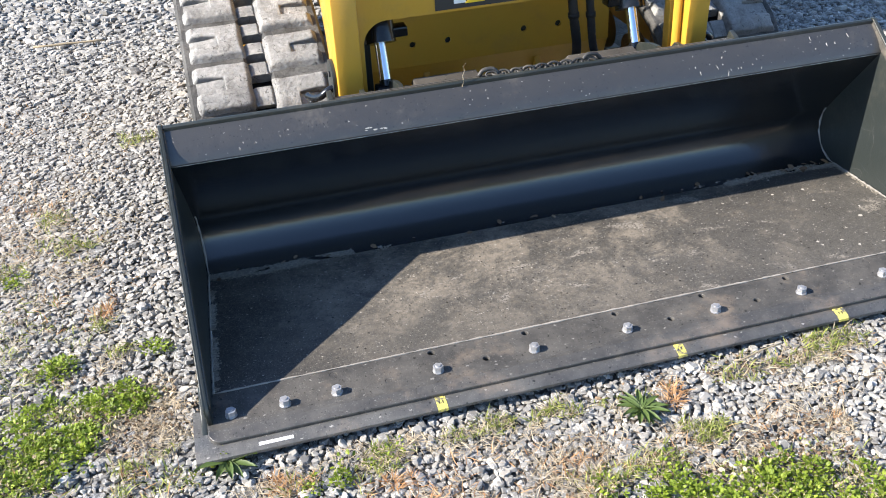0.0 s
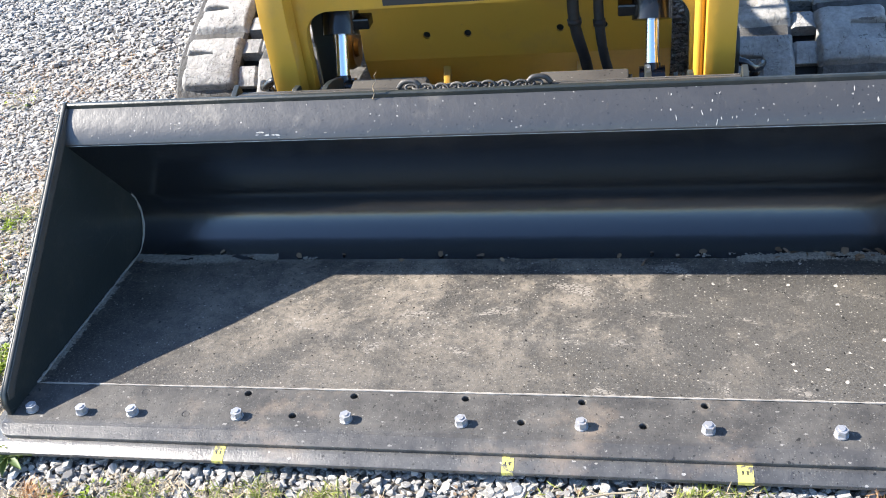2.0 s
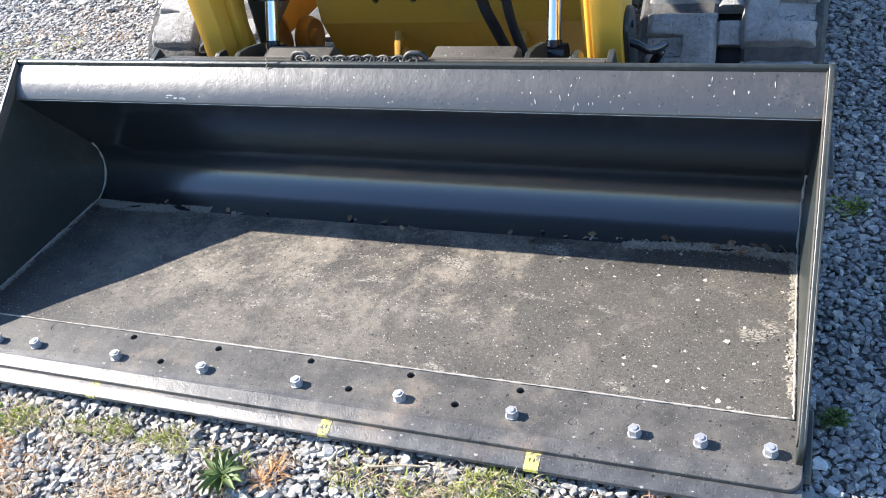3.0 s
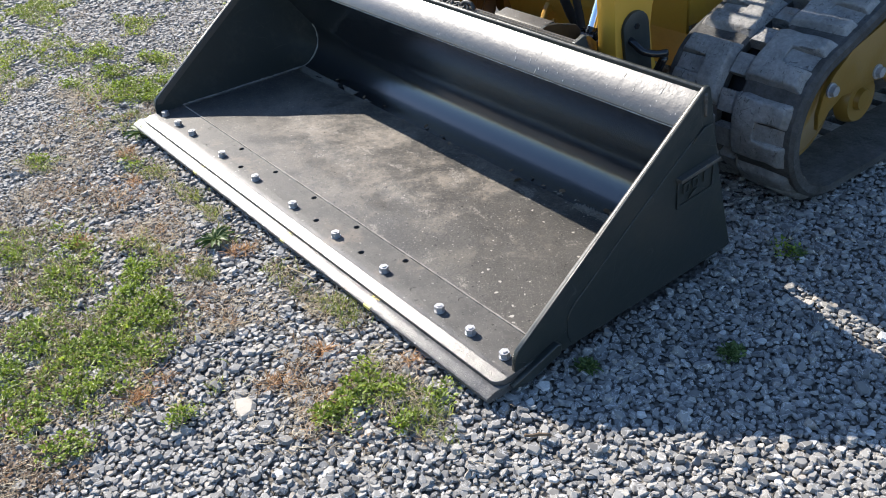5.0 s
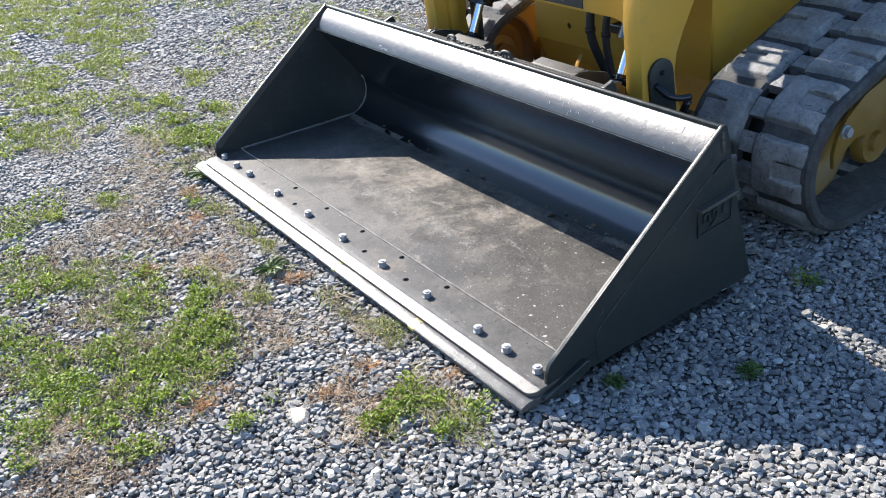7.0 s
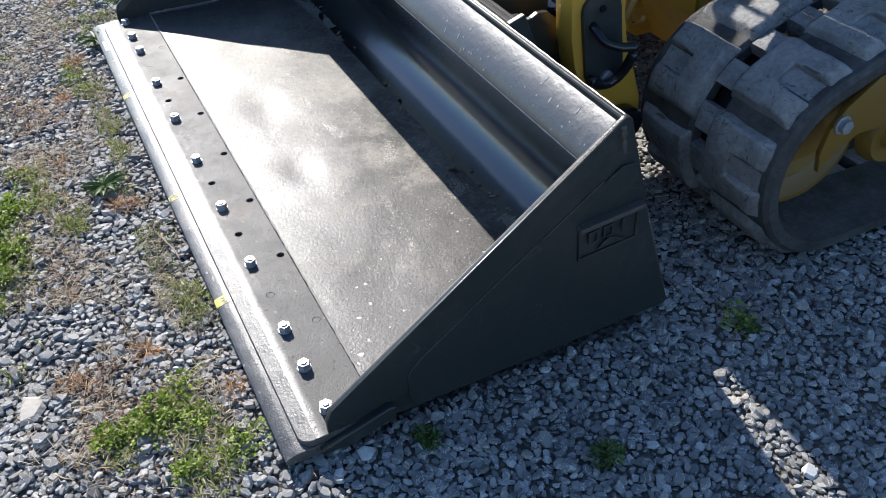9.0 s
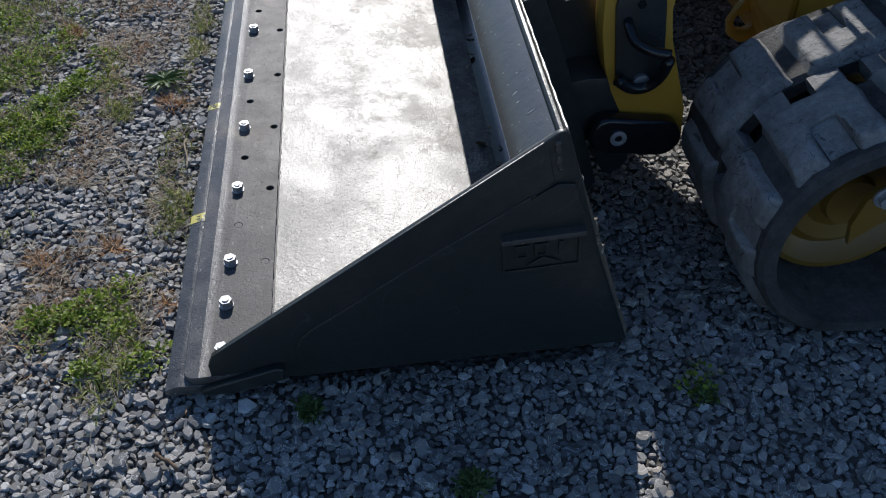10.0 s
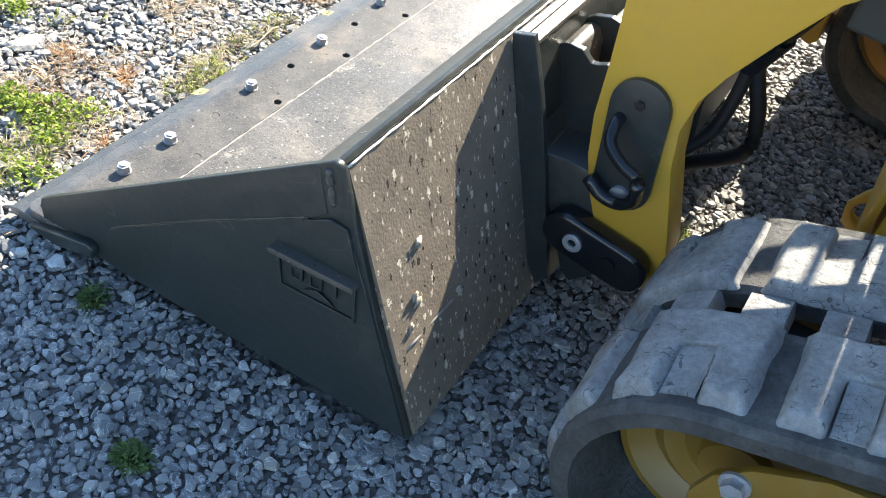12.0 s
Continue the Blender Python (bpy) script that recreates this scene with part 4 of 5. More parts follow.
def build_loader():
    ld = thing("track_loader", "yellow compact track loader with black coupler, standing on gravel", "track loader", (0.02, 1.9, 0))
    off = Matrix.Translation((-0.02, -1.9, 0))

    def piece(name, bm, mat, parent=ld, label="", smooth=False):
        return part(name, bm, mat, parent, label, smooth)

    build_track(ld, 1, 0.815)
    build_track(ld, -1, -0.758)

    for s, a, c in ((1, 0.532, 0.602), (-1, -0.562, -0.490)):
        x_out = c if s > 0 else a
        arm = piece("lift_arm", prism(ARM, a, c, 0.006), YELLOW, label="yellow painted lift arm", smooth=35)
        piece("latch_plate", prism(capsule((0.864, 0.368), (0.848, 0.514), 0.050, 12), *sorted((x_out, x_out + s * 0.012)), 0.002), BLACK, arm, "black latch plate", 35)
        hx = x_out + s * 0.030
        lever = smooth_line([(x_out + s * 0.004, 0.825, 0.488), (x_out + s * 0.028, 0.824, 0.480), (x_out + s * 0.050, 0.832, 0.462), (x_out + s * 0.068, 0.862, 0.450), (x_out + s * 0.080, 0.897, 0.446)], 6)
        piece("latch_lever", tube(lever, 0.0105, 12), GLOSS, arm, "glossy black bent latch lever", True)
        hook = smooth_line([(hx, 0.812, 0.366), (hx, 0.842, 0.346), (hx, 0.874, 0.346), (hx + s * 0.012, 0.897, 0.376), (hx + s * 0.040, 0.899, 0.430)], 5)
        piece("latch_hook", tube(hook, 0.012, 12), GLOSS, arm, "glossy black hook", True)
        piece("plate_screw", rod((x_out + s * 0.011, 0.847, 0.522), (x_out + s * 0.016, 0.847, 0.522), 0.009, 6, 0.001), GLOSS, arm)
        piece("latch_pin", join(rod((x_out + s * 0.012, 0.868, 0.350), (x_out + s * 0.020, 0.868, 0.350), 0.017, 18, 0.002)), ZINC, arm, "bare steel pin end", 35)
        # the lower pivot link of the coupler
        link = piece("pivot_link", prism(capsule((0.808, 0.234), (0.924, 0.219), 0.043, 12), *sorted((x_out + s * 0.002, x_out + s * 0.040)), 0.010, 3), GLOSS, label="glossy black coupler pivot link", smooth=50)
        pin = holed(circle(0, 0, 0.018, 20), [circle(0, 0, 0.008, 14)], 0.006, 0.001)
        moved(pin, Matrix.Translation((x_out + s * 0.040, 0.828, 0.231)) @ Matrix.Rotation(radians(90 * s), 4, "Y"))
        piece("pivot_pin", pin, ZINC, link, "bare steel pivot pin", 35)
        piece("grease_cap", rod((x_out + s * 0.038, 0.898, 0.222), (x_out + s * 0.044, 0.898, 0.222), 0.014, 16, 0.002), GLOSS, link, smooth=35)

    # added strip that stands in for the arm's sunlit side face
    bead = [(0.521 + 0.0135 * math.cos(radians(a)), 0.826 + 0.020 * math.sin(radians(a))) for a in range(180, 361, 15)]
    strip = prism(bead, 0.40, 1.0)
    for v in strip.verts:
        v.co = (v.co.y, v.co.z, v.co.x)
    piece("arm_edge_strip", strip, YELLOW, label="rounded yellow strip added for the sunlit side of the arm", smooth=40)
    # cross member with arched lower corners, and its dark panel of white block marks
    left = circle(-0.398, 0.592, 0.070, 8, 90, 172)
    right = circle(0.428, 0.592, 0.070, 8, 8, 90)
    cross = [(-0.492, 0.40), (-0.470, 0.40), *left[::-1], *right[::-1], (0.500, 0.40), (0.534, 0.40), (0.534, 1.02), (0.35, 1.12), (-0.31, 1.12), (-0.492, 1.02)]
    bar = piece("cross_member", prism(cross, 0.832, 0.868, 0.004, axis="y"), YELLOW, label="yellow cross member between the lift arms", smooth=35)
    sign = piece("sign_panel", prism([(-0.252, 0.671), (0.290, 0.671), (0.290, 0.772), (-0.252, 0.772)], 0.8285, 0.8325, axis="y"), DECAL, bar, "dark panel with white block marks")
    x = -0.196
    for k, (wd, shape) in enumerate(((0.036, "C"), (0.042, "A"), (0.036, "I"), (0.034, "E"), (0.036, "P"), (0.014, "I"), (0.030, "L"), (0.030, "L"), (0.040, "A"), (0.036, "P"))):
        z0, z1 = 0.686, 0.748
        outline = [(x, z0), (x + wd, z0), (x + wd, z1), (x, z1)]
        if shape == "A":
            outline = [(x, z0), (x + wd, z0), (x + wd * 0.68, z1), (x + wd * 0.32, z1)]
        if shape == "P":
            outline = [(x, z0), (x + wd, z0), (x + wd, z1 - 0.012), (x + wd - 0.012, z1), (x, z1)]
        piece("white_block", prism(outline, 0.8268, 0.8292, axis="y"), WHITE, sign)
        x += wd + 0.007
    piece("yellow_triangle", prism([(-0.163, 0.684), (-0.103, 0.684), (-0.133, 0.712)], 0.8252, 0.8275, axis="y"), TRIANGLE, sign)

    # tilt cylinders
    for xc, s in ((-0.404, -1), (0.411, 1)):
        a, d = Vector((xc, 0.868, 0.438)), Vector((0, 0.040, 0.088)).normalized()
        head = a + d * 0.150
        cyl = piece("tilt_cylinder", rod(head, head + d * 0.55, 0.044, 20, 0.004), GLOSS, label="black hydraulic tilt cylinder", smooth=35)
        piece("rod", rod(a, head, 0.0175, 18), CHROME, cyl, "polished chrome rod", 35)
        piece("rod_collar", rod(a - d * 0.004, a + d * 0.030, 0.0205, 18, 0.002), GLOSS, cyl, smooth=35)
        piece("gland", rod(head - d * 0.012, head + d * 0.06, 0.050, 20, 0.006), GLOSS, cyl, smooth=35)
        piece("port_block", box(*sorted((xc - s * 0.04, xc - s * 0.085)), head.y - 0.02, head.y + 0.03, head.z + 0.005, head.z + 0.035, 0.005), GLOSS, cyl)
        piece("rod_eye", rod((xc - 0.032, a.y, a.z - 0.012), (xc + 0.032, a.y, a.z - 0.012), 0.034, 18, 0.006), GLOSS, cyl, smooth=35)
        for dx in (-0.062, 0.050):
            ear = [(0.79, 0.33), (0.80, 0.415), (0.825, 0.447), (0.86, 0.447), (0.90, 0.41), (0.91, 0.33)]
            piece("clevis_ear", prism(ear, xc + dx, xc + dx + 0.013, 0.003), BLACK, cyl)

        if s < 0:
            # added plate that keeps sun off the cylinder and darkens the gap
            piece("shade_plate", box(-0.4885, -0.432, 0.935, 0.955, 0.40, 0.655, 0.006), BLACK, cyl, "added black plate shading the gap beside the cylinder")
    # the coupler frame behind the bucket
    shell = [(0.690, 0.380), (0.696, 0.385), (0.716, 0.343), (0.760, 0.352), (0.800, 0.352), (0.830, 0.32), (0.865, 0.26), (0.872, 0.14), (0.835, 0.10), (0.812, 0.12)]
    cp = piece("coupler_frame", prism(shell, -0.565, 0.600, 0.004), BLACK, label="black quick coupler frame", smooth=35)
    for x0, x1 in ((-0.345, -0.150), (0.135, 0.352)):
        deck = [(0.684, 0.468), (0.690, 0.487), (0.720, 0.484), (0.730, 0.492), (0.775, 0.500), (0.800, 0.480), (0.798, 0.345), (0.725, 0.345), (0.712, 0.46)]
        piece("coupler_deck", prism(deck, x0, x1, 0.006), BLACK_LIP, cp, "dusty grey coupler deck plate", 35)
    near_cheek = [(0.655, 0.455), (0.657, 0.490), (0.667, 0.4965), (0.677, 0.4995), (0.702, 0.4985), (0.713, 0.489), (0.722, 0.482), (0.733, 0.4845), (0.748, 0.4925), (0.775, 0.490), (0.800, 0.465), (0.828, 0.16), (0.785, 0.12), (0.735, 0.24)]
    far_cheek = [(0.655, 0.460), (0.660, 0.498), (0.672, 0.508), (0.703, 0.518), (0.748, 0.511), (0.820, 0.488), (0.835, 0.470), (0.835, 0.16), (0.785, 0.12), (0.735, 0.24)]
    for x0, cheek in ((0.498, near_cheek), (0.398, far_cheek), (-0.498, near_cheek), (-0.398, far_cheek)):
        piece("coupler_cheek", prism(cheek, x0 - 0.007, x0 + 0.007, 0.002), BLACK, cp, "black coupler cheek plate with a waved top")
    for x0, x1 in ((0.406, 0.4905), (-0.4905, -0.406)):
        web = [(0.650, 0.440), (0.656, 0.478), (0.664, 0.493), (0.676, 0.499), (0.690, 0.494), (0.702, 0.474), (0.707, 0.430), (0.707, 0.360), (0.693, 0.360)]
        piece("coupler_web", prism(web, x0, x1, 0.003), BLACK_LIP, cp, "curved dusty web between the coupler plates", 40)

    # chassis: front plate with holes and a crease, sides, tow lugs, hoses
    holes = [circle(x, z, 0.011, 14) for x, z in ((-0.237, 0.095), (-0.113, 0.095), (0.159, 0.098), (0.285, 0.10))]
    fp = moved(holed([(-0.44, 0.02), (0.475, 0.02), (0.475, 0.62), (-0.44, 0.62)], holes, 0.012, 0.001), Matrix.Translation((0, 1.235, 0.338)) @ Matrix.Rotation(radians(90), 4, "X"))
    chassis = piece("front_plate", fp, YELLOW, label="yellow chassis front plate with bolt holes")
    piece("lower_plate", prism([(1.223, 0.366), (1.235, 0.366), (1.305, 0.20), (1.293, 0.20)], -0.44, 0.475, 0.002), YELLOW, label="yellow sloping lower chassis plate")
    piece("belly_plate", box(-0.44, 0.458, 1.2475, 2.85, 0.37, 0.93, 0.004), YELLOW, label="yellow chassis body")
    for x, z in ((-0.237, 0.433), (-0.113, 0.433), (0.159, 0.436), (0.285, 0.438)):
        piece("hole_back", rod((x, 1.2365, z), (x, 1.2465, z), 0.0135, 14), BLACK, chassis)
    for x0 in (-0.190, 0.215):
        lug = [(1.305, 0.205), (1.275, 0.335), (1.250, 0.338), (1.222, 0.300), (1.203, 0.262), (1.210, 0.225), (1.240, 0.205)]
        bm = moved(holed(lug, [circle(1.244, 0.262, 0.026, 18)], 0.022, 0.003), Matrix(((0, 0, 1, x0 - 0.011), (1, 0, 0, 0), (0, 1, 0, 0), (0, 0, 0, 1))))
        piece("tow_lug", bm, YELLOW, label="yellow steel tow lug with a round hole", smooth=30)
    for pts, r in (([(0.215, 1.00, 0.86), (0.213, 0.945, 0.68), (0.218, 0.925, 0.56), (0.240, 0.947, 0.457), (0.25, 0.986, 0.37), (0.25, 0.992, 0.285), (0.25, 0.898, 0.203)], 0.015), ([(0.285, 1.02, 0.86), (0.278, 0.96, 0.68), (0.280, 0.935, 0.55), (0.296, 0.94, 0.44), (0.330, 0.93, 0.35), (0.38, 0.89, 0.30)], 0.013)):
        h = piece("hydraulic_hose", tube(smooth_line(pts, 7), r, 12), HOSE, label="black rubber hydraulic hose", smooth=True)
        if r < 0.02:
            piece("hose_clamp", tube(smooth_line(pts, 7)[13:15], r + 0.003, 12), HOSE, h, smooth=True)

    # unseen cab over the chassis, open-framed side windows and roof, set to shape shade
    cab = piece("cab_roof", box(-0.46, 0.50, 1.02, 2.55, 1.95, 2.05, 0.03), BLACK, label="black cab roof")
    for xw in (-0.445, 0.475):
        for y0, y1, z0, z1 in ((1.02, 1.055, 0.95, 1.96), (1.17, 1.185, 1.0, 1.96), (2.42, 2.52, 1.0, 1.96), (1.62, 1.68, 1.0, 1.96), (1.10, 2.45, 0.90, 1.02), (1.10, 2.45, 1.86, 1.96), (1.10, 2.45, 1.22, 1.25), (1.10, 2.45, 1.52, 1.55)):
            piece("cab_post", box(xw - 0.02, xw + 0.02, y0, y1, z0, z1, 0.006), BLACK, cab)
        # added panel that keeps sun off the outer tread
        piece("shade_sill", box(xw - 0.018, xw + 0.018, 1.056, 1.2465, 0.703, 0.948, 0.006), BLACK, cab)
    piece("cab_rear", box(-0.44, 0.47, 2.44, 2.90, 0.90, 1.90, 0.02), BLACK, label="black engine cover")
    piece("cab_seat", box(-0.22, 0.26, 1.75, 2.35, 0.90, 1.62, 0.05), BLACK, cab)
    # unseen panel and box added to block sun from track and gravel
    piece("shade_panel", box(-0.42, 0.46, 1.03, 1.05, 1.302, 1.60, 0.005), BLACK, cab)
    piece("shade_box", box(-0.42, 0.44, 0.895, 1.095, 0.90, 1.30, 0.01), BLACK, cab)

    for o in ld.children_recursive:
        if o.parent is ld:
            o.matrix_parent_inverse = off
    return ld


# ---- chain on the rim ----
def build_chain():
    ch = thing("chain", "short dark worn steel chain lying along the bucket rim", "chain", (-0.01, 0.611, 0.534))
    link = tube([(0.0125 * math.cos(a) * (1.25 if abs(math.cos(a)) > 0.3 else 1), 0.0085 * math.sin(a), 0) for a in (2 * math.pi * k / 16 for k in range(16))], 0.0034, 7, closed=True)
    me = mesh_of("link", link, IRON, 60)
    rng = random.Random(8)
    n = 17
    for k in range(n):
        o = new("link", me)
        o.parent = ch
        o.location = (-0.145 + 0.295 * k / (n - 1), rng.uniform(-0.003, 0.003) + 0.004, 0.008 + rng.uniform(-0.001, 0.002))
        o.rotation_euler = ((0.35 if k % 2 else 1.25) + rng.uniform(-0.2, 0.2), rng.uniform(-0.15, 0.15), rng.uniform(-0.2, 0.2))
    for x, s in ((-0.160, -1), (0.165, 1)):
        hookp = smooth_line([(x + s * 0.020, 0.012, 0.006), (x + s * 0.006, 0.012, 0.021), (x - s * 0.020, 0.010, 0.023), (x - s * 0.034, 0.008, 0.012)], 5)
        part("end_hook", tube(hookp, 0.0062, 9), IRON, ch, "worn steel end hook", True)
    return ch


# ---- ground: one sheet to the horizon, crushed stone, weeds ----
def ground_z(x, y):
    return -0.012 + 0.010 * noise.noise((x * 0.7, y * 0.7, 0.3)) - 0.006 * max(0.0, min(1.0, y / 0.8))


def build_ground():
    bm = bmesh.new()
    lines = [-400, -120, -40, -15, -8] + [-6.5 + 0.25 * k for k in range(46)] + [6, 9, 16, 40, 120, 400]
    grid = [[bm.verts.new((x, y, ground_z(x, y) if abs(x) < 9 and abs(y) < 9 else -0.02)) for y in lines] for x in lines]
    for a, c in zip(grid, grid[1:]):
        for k in range(len(lines) - 1):
            bm.faces.new((a[k], c[k], c[k + 1], a[k + 1]))
    g = part("ground", bm, EARTH, smooth=True)
    return tagged(g, "packed grey grit and earth under loose gravel", "ground", kind="structure")


def stone_shapes(n, rng, corners=6, closed=True):
    """Sub-angular flat chips, about one unit across, as (verts, tris)."""
    out = []
    for _ in range(n):
        bm, flat, lean_x, lean_y = bmesh.new(), rng.uniform(0.60, 1.0), rng.gauss(0, 0.09), rng.gauss(0, 0.09)
        a0, high = rng.uniform(0, 7), rng.uniform(0.13, 0.27)
        for k in range(corners):
            a = a0 + 2 * math.pi * (k + rng.uniform(-0.3, 0.3)) / corners
            r = rng.uniform(0.34, 0.59)
            x, y = r * math.cos(a), r * math.sin(a) * flat
            bm.verts.new((x, y, rng.uniform(-0.10, 0.06)))
            q = rng.uniform(0.66, 0.90)
            bm.verts.new((x * q, y * q, high + x * lean_x + y * lean_y + rng.uniform(-0.035, 0.035)))
            if closed:
                bm.verts.new((x * 0.75, y * 0.75, -0.24))
        bmesh.ops.convex_hull(bm, input=bm.verts)
        bmesh.ops.delete(bm, geom=[v for v in bm.verts if not v.link_faces], context="VERTS")
        bmesh.ops.triangulate(bm, faces=bm.faces)
        bmesh.ops.recalc_face_normals(bm, faces=bm.faces)
        if not closed:
            bmesh.ops.delete(bm, geom=[f for f in bm.faces if f.normal.z < -0.12], context="FACES")
        bm.verts.index_update()
        out.append((np.array([v.co[:] for v in bm.verts]), np.array([[v.index for v in f.verts] for f in bm.faces])))
        bm.free()
    return out


def blocked(x, y):
    """Where nothing can lie: under the bucket and the tracks' contact patches."""
    return (np.abs(x) < 1.03) & (y > -0.02) & (y < 0.70) | (np.abs(np.abs(x - 0.02) - 0.785) < 0.2) & (y > 1.25) & (y < 2.8)


def scatter(rng, x0, x1, y0, y1, step):
    nx, ny = int((x1 - x0) / step), int((y1 - y0) / step)
    wide, deep = (x1 - x0) / nx, (y1 - y0) / ny
    x, y = np.meshgrid(x0 + (np.arange(nx) + 0.25) * wide, y0 + (np.arange(ny) + 0.5) * deep)
    x[1::2] += wide / 2
    x = x.ravel() + rng.uniform(-0.36, 0.36, nx * ny) * step
    y = y.ravel() + rng.uniform(-0.36, 0.36, nx * ny) * step
    ok = ~blocked(x, y)
    return x[ok], y[ok]


def turns(rng, n, tilt):
    """Random turns about z with a small tilt, as an array of matrices."""
    a, t, d = rng.uniform(0, 2 * np.pi, n), rng.normal(0, tilt, n), rng.uniform(0, 2 * np.pi, n)
    ca, sa, zero, one = np.cos(a), np.sin(a), np.zeros(n), np.ones(n)
    spin = np.stack([ca, -sa, zero, sa, ca, zero, zero, zero, one], -1).reshape(n, 3, 3)
    ux, uy, ct, st = np.cos(d), np.sin(d), np.cos(t), np.sin(t)
    lean_ = np.stack([ct + ux * ux * (1 - ct), ux * uy * (1 - ct), uy * st, ux * uy * (1 - ct), ct + uy * uy * (1 - ct), -ux * st, -uy * st, ux * st, ct], -1).reshape(n, 3, 3)
    return lean_ @ spin


def mesh_from(name, verts, faces, mat):
    """A mesh from arrays of places and equal-sided faces."""
    me = bpy.data.meshes.new(name)
    k = faces.shape[1]
    me.vertices.add(len(verts))
    me.vertices.foreach_set("co", verts.astype(np.float32).ravel())
    me.loops.add(faces.size)
    me.loops.foreach_set("vertex_index", faces.astype(np.int32).ravel())
    me.polygons.add(len(faces))
    me.polygons.foreach_set("loop_start", np.arange(0, faces.size, k, dtype=np.int32))
    me.update(calc_edges=True)
    me.shade_flat()
    me.materials.append(mat)
    return me


def heights(x, y):
    return np.array([ground_z(a, b) for a, b in zip(x, y)])


def stones(name, rng, shapes, x, y, size, lift, tilt=0.25):
    vs, fs, base = [], [], 0
    pick = rng.integers(0, len(shapes), len(x))
    z = heights(x, y)
    for k, (v, f) in enumerate(shapes):
        i = np.where(pick == k)[0]
        if not len(i):
            continue
        sc = size[i][:, None, None] * np.stack([np.ones(len(i)), rng.uniform(0.75, 1.1, len(i)), rng.uniform(0.75, 1.15, len(i))], -1)[:, None, :]
        w = np.einsum("nij,nkj->nki", turns(rng, len(i), tilt), v[None] * sc)
        w += np.stack([x[i], y[i], z[i] + lift[i]], -1)[:, None, :]
        vs.append(w.reshape(-1, 3))
        fs.append((f[None] + (base + np.arange(len(i)) * len(v))[:, None, None]).reshape(-1, 3))
        base += len(i) * len(v)
    return mesh_from(name, np.concatenate(vs), np.concatenate(fs), STONE)


def build_gravel(ground):
    rng, prng = np.random.default_rng(5), random.Random(5)
    shapes = stone_shapes(90, prng, 7, False)
    rough_shapes = stone_shapes(30, prng, 5, False)
    # two layers close by: a close bed and larger stones on top
    near = (-1.5, 2.0, -1.3, 1.7)
    x, y = scatter(rng, *near, 0.0150)
    size = np.clip(rng.lognormal(math.log(0.0208), 0.25, len(x)), 0.012, 0.037)
    bed = linked("gravel", stones("gravel", rng, shapes, x, y, size, rng.uniform(-0.18, 0.22, len(x)) * size + 0.003, 0.22), None)
    tagged(bed, "loose crushed blue-grey limestone gravel", "gravel", kind="stuff")
    x, y = scatter(rng, *near, 0.028)
    keep = rng.random(len(x)) < 0.34
    x, y = x[keep], y[keep]
    size = np.clip(rng.lognormal(math.log(0.0215), 0.28, len(x)), 0.013, 0.042)
    # the nearest of the top layer are stones of their own
    mine = (x > 1.10) & (x < 1.72) & (y > -0.12) & (y < 0.72)
    idx = np.where(mine)[0][:300]
    rest = np.ones(len(x), bool)
    rest[idx] = False
    top = linked("gravel", stones("gravel", rng, shapes, x[rest], y[rest], size[rest], rng.uniform(0.06, 0.24, rest.sum()) * size[rest] + 0.003, 0.20), None)
    tagged(top, "larger loose limestone chips lying on the gravel", "gravel", kind="stuff")
    meshes = [mesh_from("stone", v, f, STONE) for v, f in stone_shapes(40, prng, 6)]
    spin = turns(rng, len(idx), 0.2)
    for n, i in enumerate(idx):
        o = new("stone", meshes[n % len(meshes)])
        o.parent = ground
        m = Matrix(spin[n].tolist()).to_4x4() @ Matrix.Diagonal((size[i], size[i] * 0.95, size[i], 1))
        o.matrix_world = Matrix.Translation((x[i], y[i], ground_z(x[i], y[i]) + 0.22 * size[i] + 0.003)) @ m
    # one big pale stone and a few lesser ones
    for px, py, big in ((0.672, -0.522, 0.088), (0.15, -1.02, 0.045), (-0.9, -0.45, 0.036)):
        v, f = stone_shapes(1, prng, 8)[0]
        ob = linked("stone", mesh_from("stone", v, f, PALE), None, ground, "pale tan stone lying on the gravel")
        ob.matrix_world = Matrix.Translation((px, py, ground_z(px, py) + 0.010)) @ Matrix.Rotation(px * 9, 4, "Z") @ Matrix.Diagonal((big, big * 0.7, big * 0.5, 1))
    # farther off, single coarser layers
    far = []
    for area, step in (((-2.6, -1.5, -1.7, 2.2), 0.0155), ((2.0, 2.8, -1.7, 2.2), 0.022), ((-1.5, 2.0, 1.7, 2.2), 0.018), ((-1.5, 2.0, -1.7, -1.3), 0.015), ((-4.2, -2.6, -2.4, 3.2), 0.0215), ((-7.5, -4.2, -2.4, 6.0), 0.0345), ((-2.6, 2.8, 2.2, 3.2), 0.022), ((-4.2, 2.8, 3.2, 6.0), 0.036), ((-2.6, 2.8, -2.4, -1.7), 0.025), ((2.8, 4.2, -2.4, 6.0), 0.042)):
        far.append((*scatter(rng, *area, step), step))
    x, y = np.concatenate([f[0] for f in far]), np.concatenate([f[1] for f in far])
    size = np.concatenate([np.clip(rng.lognormal(math.log(f[2] * 1.45), 0.25, len(f[0])), 0.014, 0.06) for f in far])
    tail = linked("gravel", stones("gravel", rng, rough_shapes, x, y, size, rng.uniform(-0.05, 0.14, len(x)) * size, 0.10), None)
    tagged(tail, "loose crushed limestone gravel stretching away", "gravel", kind="stuff")


LEAF = np.array([(0, 0, 0), (0.32, -0.30, 0.10), (0.80, -0.26, 0.14), (1.0, 0, 0.06), (0.80, 0.26, 0.14), (0.32, 0.30, 0.10)])
